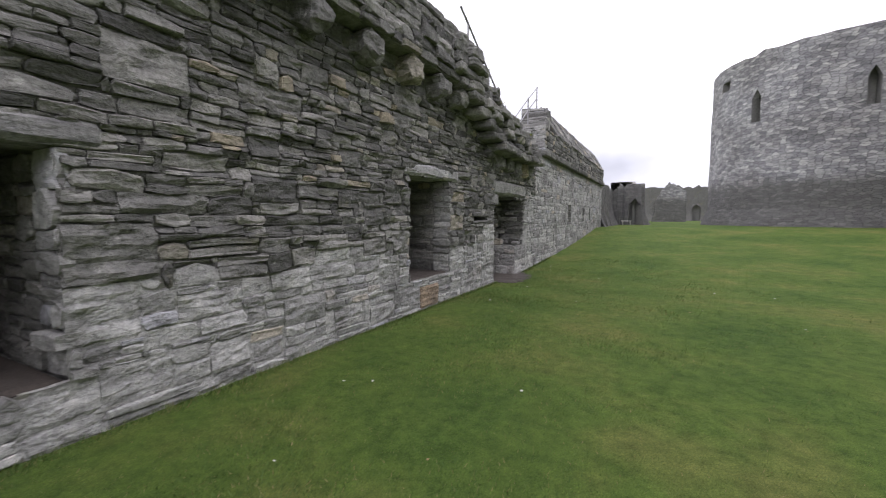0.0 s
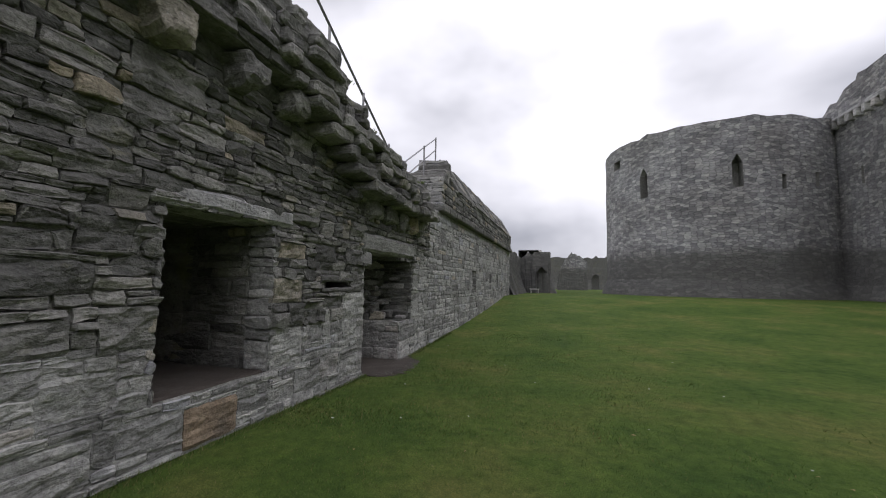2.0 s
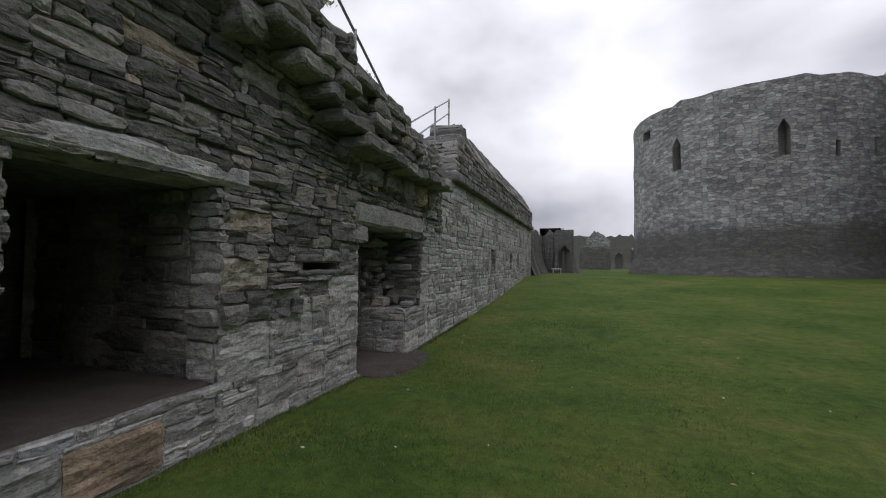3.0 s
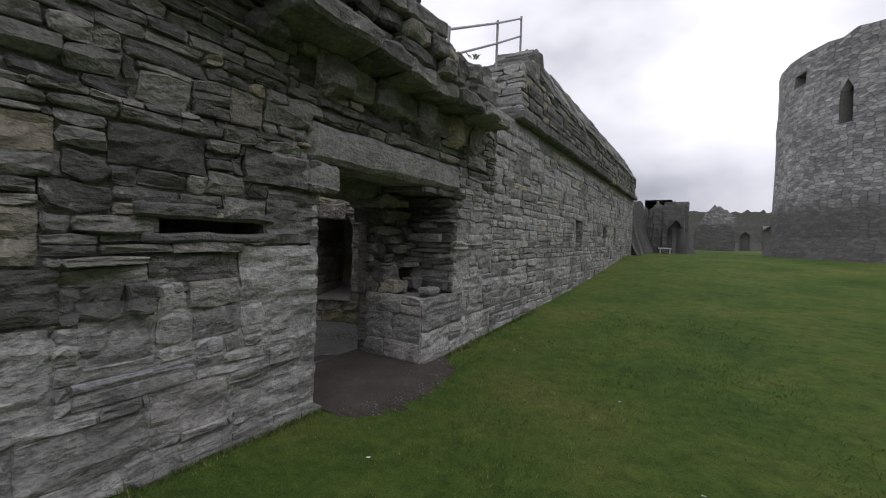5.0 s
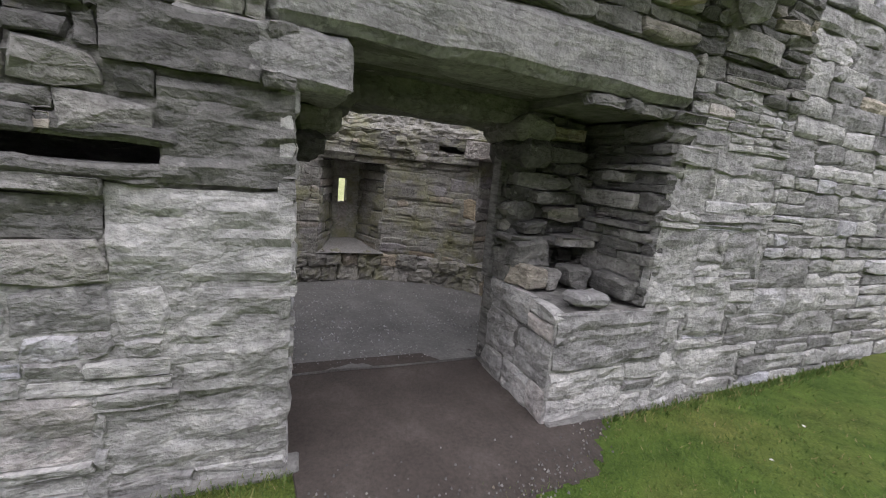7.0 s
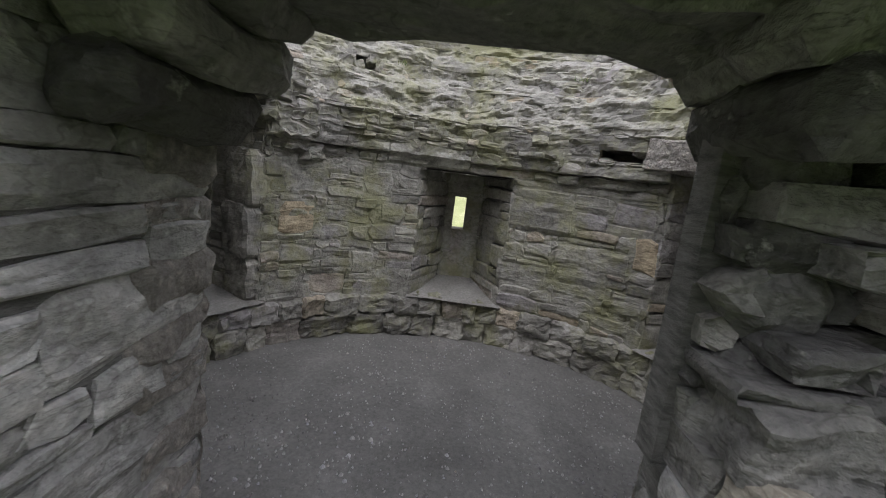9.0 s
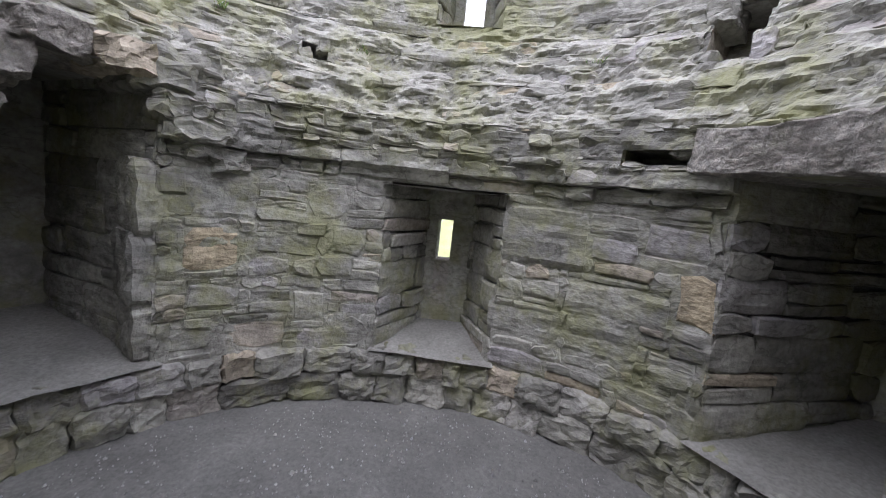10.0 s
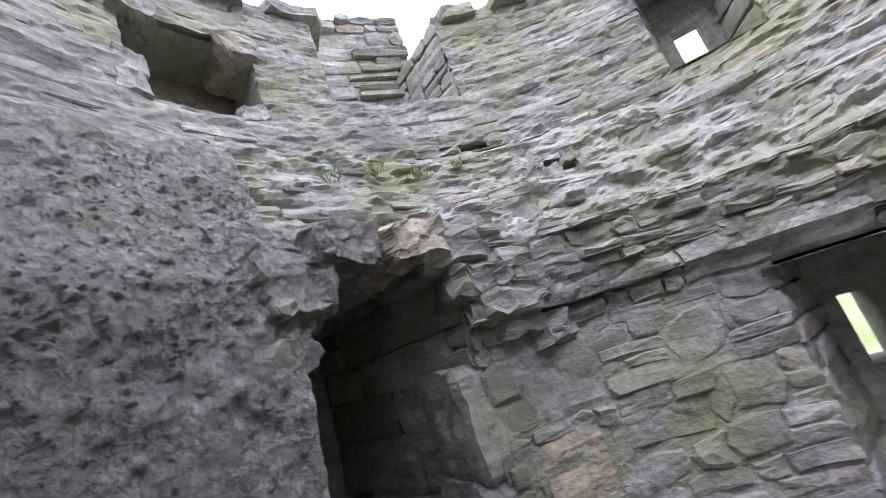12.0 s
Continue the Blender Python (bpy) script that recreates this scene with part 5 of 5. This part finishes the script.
# ---- inner ward's round tower and curtain, across the lawn ----
def far_wall(name, label, path, base, top, thick, rag, openings=(), mat=None):
    """A thick wall along path [(x, y), ...] with a ragged top and real openings (s0, s1, z0, z1) with recessed backs."""
    own = holder(name, (*path[len(path) // 2], base), label, "castle wall" if "curtain" in name else "ruin" if "ruin" in name else "tower", "structure")
    pts = [Vector((x, y, 0)) for x, y in path]
    dist = [0.0]
    for a, b in zip(pts, pts[1:]):
        dist.append(dist[-1] + (b - a).length)

    def at(s, w):
        k = max(0, min(len(pts) - 2, next((i for i in range(len(dist) - 1) if s <= dist[i + 1]), len(dist) - 2)))
        t = (s - dist[k]) / (dist[k + 1] - dist[k])
        d = (pts[k + 1] - pts[k]).normalized()
        nrm = Vector((d.y, -d.x, 0))
        n2 = nrm
        if t < 0.5 and k > 0:
            e = (pts[k] - pts[k - 1]).normalized()
            n2 = nrm.lerp(Vector((e.y, -e.x, 0)), 0.5 - t)
        elif t >= 0.5 and k < len(pts) - 2:
            e = (pts[k + 2] - pts[k + 1]).normalized()
            n2 = nrm.lerp(Vector((e.y, -e.x, 0)), t - 0.5)
        return pts[k].lerp(pts[k + 1], t) + n2.normalized() * w
    us = {0.0, dist[-1]}
    us |= {dist[-1] * k / max(8, int(dist[-1] / 0.7)) for k in range(max(8, int(dist[-1] / 0.7)))}
    us |= {x for o in openings for x in o[:2]}
    us = sorted(us)
    vs = sorted({base - 0.5, base, *[base + (top - base) * k / 10 for k in range(1, 10)], *[x for o in openings for x in o[2:]], top - 0.4})
    verts, faces, uvs = [], [], []

    def quad(ps, uv):
        k = len(verts)
        verts.extend(tuple(p) for p in ps)
        uvs.extend(uv)
        faces.append((k, k + 1, k + 2, k + 3))

    def batter(z):
        return 0.5 * max(0.0, (base + 1.5 - z) / 1.5) ** 1.5 + 0.05 * noise.noise((z * 1.3, 0, 1))

    def p3(s, z, w=None):
        q = at(s, (batter(z) + 0.06 * noise.noise((s * 0.9, z * 0.9, 3))) if w is None else w)
        return Vector((q.x, q.y, z))

    def cell(a, b, c, d):
        quad([p3(a, c), p3(b, c), p3(b, d), p3(a, d)], [(a, c), (b, c), (b, d), (a, d)])
    shell_cells(us, vs, openings, cell)
    for a, b in zip(us, us[1:]):
        za, zb = top + rag(a), top + rag(b)
        lo = top - 0.4
        quad([p3(a, lo), p3(b, lo), p3(b, zb), p3(a, za)], [(a, lo), (b, lo), (b, zb), (a, za)])
        quad([p3(a, za), p3(b, zb), p3(b, zb, -thick), p3(a, za, -thick)], [(a, za), (b, zb), (b, zb + thick), (a, za + thick)])
        quad([p3(b, base, -thick), p3(a, base, -thick), p3(a, za, -thick), p3(b, zb, -thick)], [(b, base), (a, base), (a, za), (b, zb)])
    mesh_object("masonry", verts, faces, mat or FAR_STONE, own, uvs)
    for a, b, c, d in openings:
        ps = [p3(a, c), p3(b, c), p3(b, d), p3(a, d), p3(a, c, -0.9), p3(b, c, -0.9), p3(b, d, -0.9), p3(a, d, -0.9)]
        f2 = [(0, 1, 5, 4), (1, 2, 6, 5), (2, 3, 7, 6), (3, 0, 4, 7), (4, 5, 6, 7)]
        ob = mesh_object("window_recess", [tuple(p) for p in ps], f2, MORTAR, own)
        if b - a > 0.45 and d - c > 1.5:
            m = (a + b) / 2
            for s, e in ((a, m), (b, m)):
                tri = [p3(s, d - 0.55), p3(s, d), p3(e, d), p3(s, d - 0.55, -0.5), p3(s, d, -0.5), p3(e, d, -0.5)]
                mesh_object("arch_stone", [tuple(p) for p in tri], [(0, 1, 2), (3, 5, 4), (0, 2, 5, 3), (0, 3, 4, 1), (1, 4, 5, 2)], FAR_STONE, own, [(s, d)] * 6)
    return own, at


def ragged(seed, size, step=0.0):
    return lambda s: size * noise.noise((s * 0.8, seed, 0)) + size * 0.6 * noise.noise((s * 2.9, seed, 5))


KX, KY, KR = 14.4, 40.3, 7.8
ang = [radians(d) for d in range(-250, -29, 5)]
tower_path = [(KX + KR * math.cos(a), KY + KR * math.sin(a)) for a in ang]


def at_deg(d):
    return (radians(d) - ang[0]) * KR


def deg_hole(d, w, z0, z1):
    return (at_deg(d) - w / 2, at_deg(d) + w / 2, z0, z1)


far_wall("round_tower", "massive round grey stone tower with narrow lancet windows", tower_path, 0.9, 12.4, 2.0, ragged(2, 0.25),
         [deg_hole(-137.5, 0.6, 7.9, 10.1), deg_hole(-95.5, 0.6, 7.9, 10.05), deg_hole(-76.8, 0.25, 7.7, 8.6), deg_hole(-60.4, 0.25, 7.9, 8.8), deg_hole(-158.6, 1.0, 10.7, 11.4)])
curtain_path = [(20.0, 38.0 - 2.0 * k) for k in range(36)]
for_rag = lambda s: min(0.15 * s, 0.3) + min(0.4 * int(max(0.0, s - 1.2) * 0.7), 1.2) + 0.4 * noise.noise((s * 0.5, 9, 0)) + 0.25 * noise.noise((s * 2.2, 9, 3))
far_wall("curtain_wall", "high inner curtain wall of grey stone with broken parapet", [(x, y) for x, y in reversed(curtain_path)][::-1], 0.6, 12.9, 2.4, for_rag,
         [(5.3, 5.55, 7.8, 8.85), (10.5, 10.75, 7.8, 8.75), (17.0, 17.25, 7.8, 8.75)])


def build_curtain_corbels():
    h = holder("corbel_table", (19.8, 28, 12.0), "row of stone corbels under the broken parapet", "corbels", "structure")
    for k in range(30):
        y = 36.0 - 0.75 * k
        block_object("corbel", 19.6, 20.1, y - 0.17, y + 0.17, 11.75, 12.2, FAR_DARK, h, cuts=1, rough=0.05, seed=k)
    block_object("string_course", 19.68, 20.1, 12.0, 36.5, 12.22, 12.42, FAR_DARK, h, cuts=12, rough=0.06, seed=3)


FAR_DARK = STONE_ONE
RUIN = stone_material("dark_ruin_stone", DARKS, (0.40, 0.39, 0.36), (0.2, 0.2, 0.1), 0.62, 0.66, single=True, relief=0.8)
build_curtain_corbels()

# ---- ruined ranges at the far end ----
def ruin(name, label, x0, x1, y0, y1, z0, heights, seed):
    """A ruined block whose top steps and crumbles: heights along its length."""
    own = holder(name, ((x0 + x1) / 2, (y0 + y1) / 2, z0), label, "ruin", "structure")
    verts, faces, uvs = [], [], []
    along_y = (y1 - y0) > (x1 - x0)
    n = 28
    def top(t):
        s = t * (len(heights) - 1)
        k = min(int(s), len(heights) - 2)
        return heights[k] + (heights[k + 1] - heights[k]) * (s - k) + 0.35 * noise.noise((s * 3.0, seed, 0))
    for k in range(n):
        a, b = k / n, (k + 1) / n
        za, zb = z0 + top(a), z0 + top(b)
        def P(t, side, z):
            if along_y:
                return ((x1 if side else x0) + 0.12 * noise.noise((t * 20, z, seed)), y0 + (y1 - y0) * t, z)
            return (x0 + (x1 - x0) * t, (y0 if side else y1) + 0.12 * noise.noise((t * 20, z, seed)), z)
        for side in (1, 0):
            m = 5
            for j in range(m):
                q = len(verts)
                for t, zt in ((a, za), (b, zb)):
                    for f in (j / m, (j + 1) / m):
                        z = z0 - 0.3 + (zt - z0 + 0.3) * f
                        verts.append(P(t, side, z))
                        uvs.append((t * max(x1 - x0, y1 - y0), z))
                faces.append((q, q + 2, q + 3, q + 1))
        q = len(verts)
        for t, zt, side in ((a, za, 1), (b, zb, 1), (b, zb, 0), (a, za, 0)):
            verts.append(P(t, side, zt))
            uvs.append((t * 10, side * 2))
        faces.append((q, q + 1, q + 2, q + 3))
    for t in (0, 1):
        q = len(verts)
        zt = z0 + top(t)
        for side, z in ((1, z0 - 0.3), (0, z0 - 0.3), (0, zt), (1, zt)):
            verts.append(((x1 if side else x0) if along_y else x0 + (x1 - x0) * t, y0 + (y1 - y0) * t if along_y else (y0 if side else y1), z))
            uvs.append((side * 2, z))
        faces.append((q, q + 1, q + 2, q + 3))
    mesh_object("masonry", verts, faces, FAR_STONE, own, uvs)
    return own


far_wall("ruined_range", "crumbling ruined stone range with dark doorways", [(-0.25, 27.2 + k) for k in range(10)], 0.9, 3.7, 1.6, ragged(3, 0.45), [(0.9, 1.7, 0.9, 2.6), (3.4, 4.2, 0.9, 2.7)])
ruin("ruined_buttress", "steep ruined stair flank of grey stone", -1.2, 0.7, 36.0, 37.5, 0.9, [0.5, 1.6, 2.7, 3.1, 3.0], 5)
far_wall("ruined_block", "ruined stone block with a dark doorway", [(0.7, 35.9), (2.0, 35.9), (2.0, 37.6)], 0.9, 4.1, 1.1, ragged(9, 0.18), [(0.25, 1.1, 0.9, 3.0)])
far_wall("ruined_range_beyond", "crumbling ruined stone range with gaps", [(1.0, 37.6 + 1.5 * k) for k in range(14)], 0.9, 4.4, 1.6, ragged(8, 0.8), [(4.0, 5.0, 0.9, 3.0), (9.5, 10.5, 0.9, 3.0), (14.0, 15.0, 2.6, 3.6)], RUIN)
far_wall("ruined_gatehouse", "dark low ruined gatehouse closing the ward", [(-3.0 + 2.0 * k, 78.0) for k in range(15)], 0.9, 6.4, 3.0, ragged(12, 0.7), [(6.5, 8.5, 0.9, 4.2), (10.5, 11.6, 0.9, 3.6), (13.0, 14.5, 0.9, 4.4), (17.0, 17.8, 4.5, 6.2)], RUIN)
ruin("ruined_gable", "pale sloping remnant of a stone gable", 2.0, 6.0, 62, 64, 0.9, [2.0, 4.0, 5.2, 4.6, 3.8], 11)

# Low white bench, far off on the lawn.
board = holder("white_bench", (0.9, 34.8, 0.9), "small pale low white bench on the grass", "sign")
block_object("panel", 0.55, 1.25, 34.6, 34.95, 1.18, 1.25, PALE, board, cuts=1, rough=0.0, round_=0.01)
for x in (0.62, 1.14):
    block_object("leg", x, x + 0.06, 34.74, 34.8, 0.86, 1.18, PALE, board, cuts=1, rough=0.0, round_=0.0)

# ---- single stones, last ----
for vs, fs, mat, par in PIECES:
    mesh_object("stone", vs, fs, mat, par)
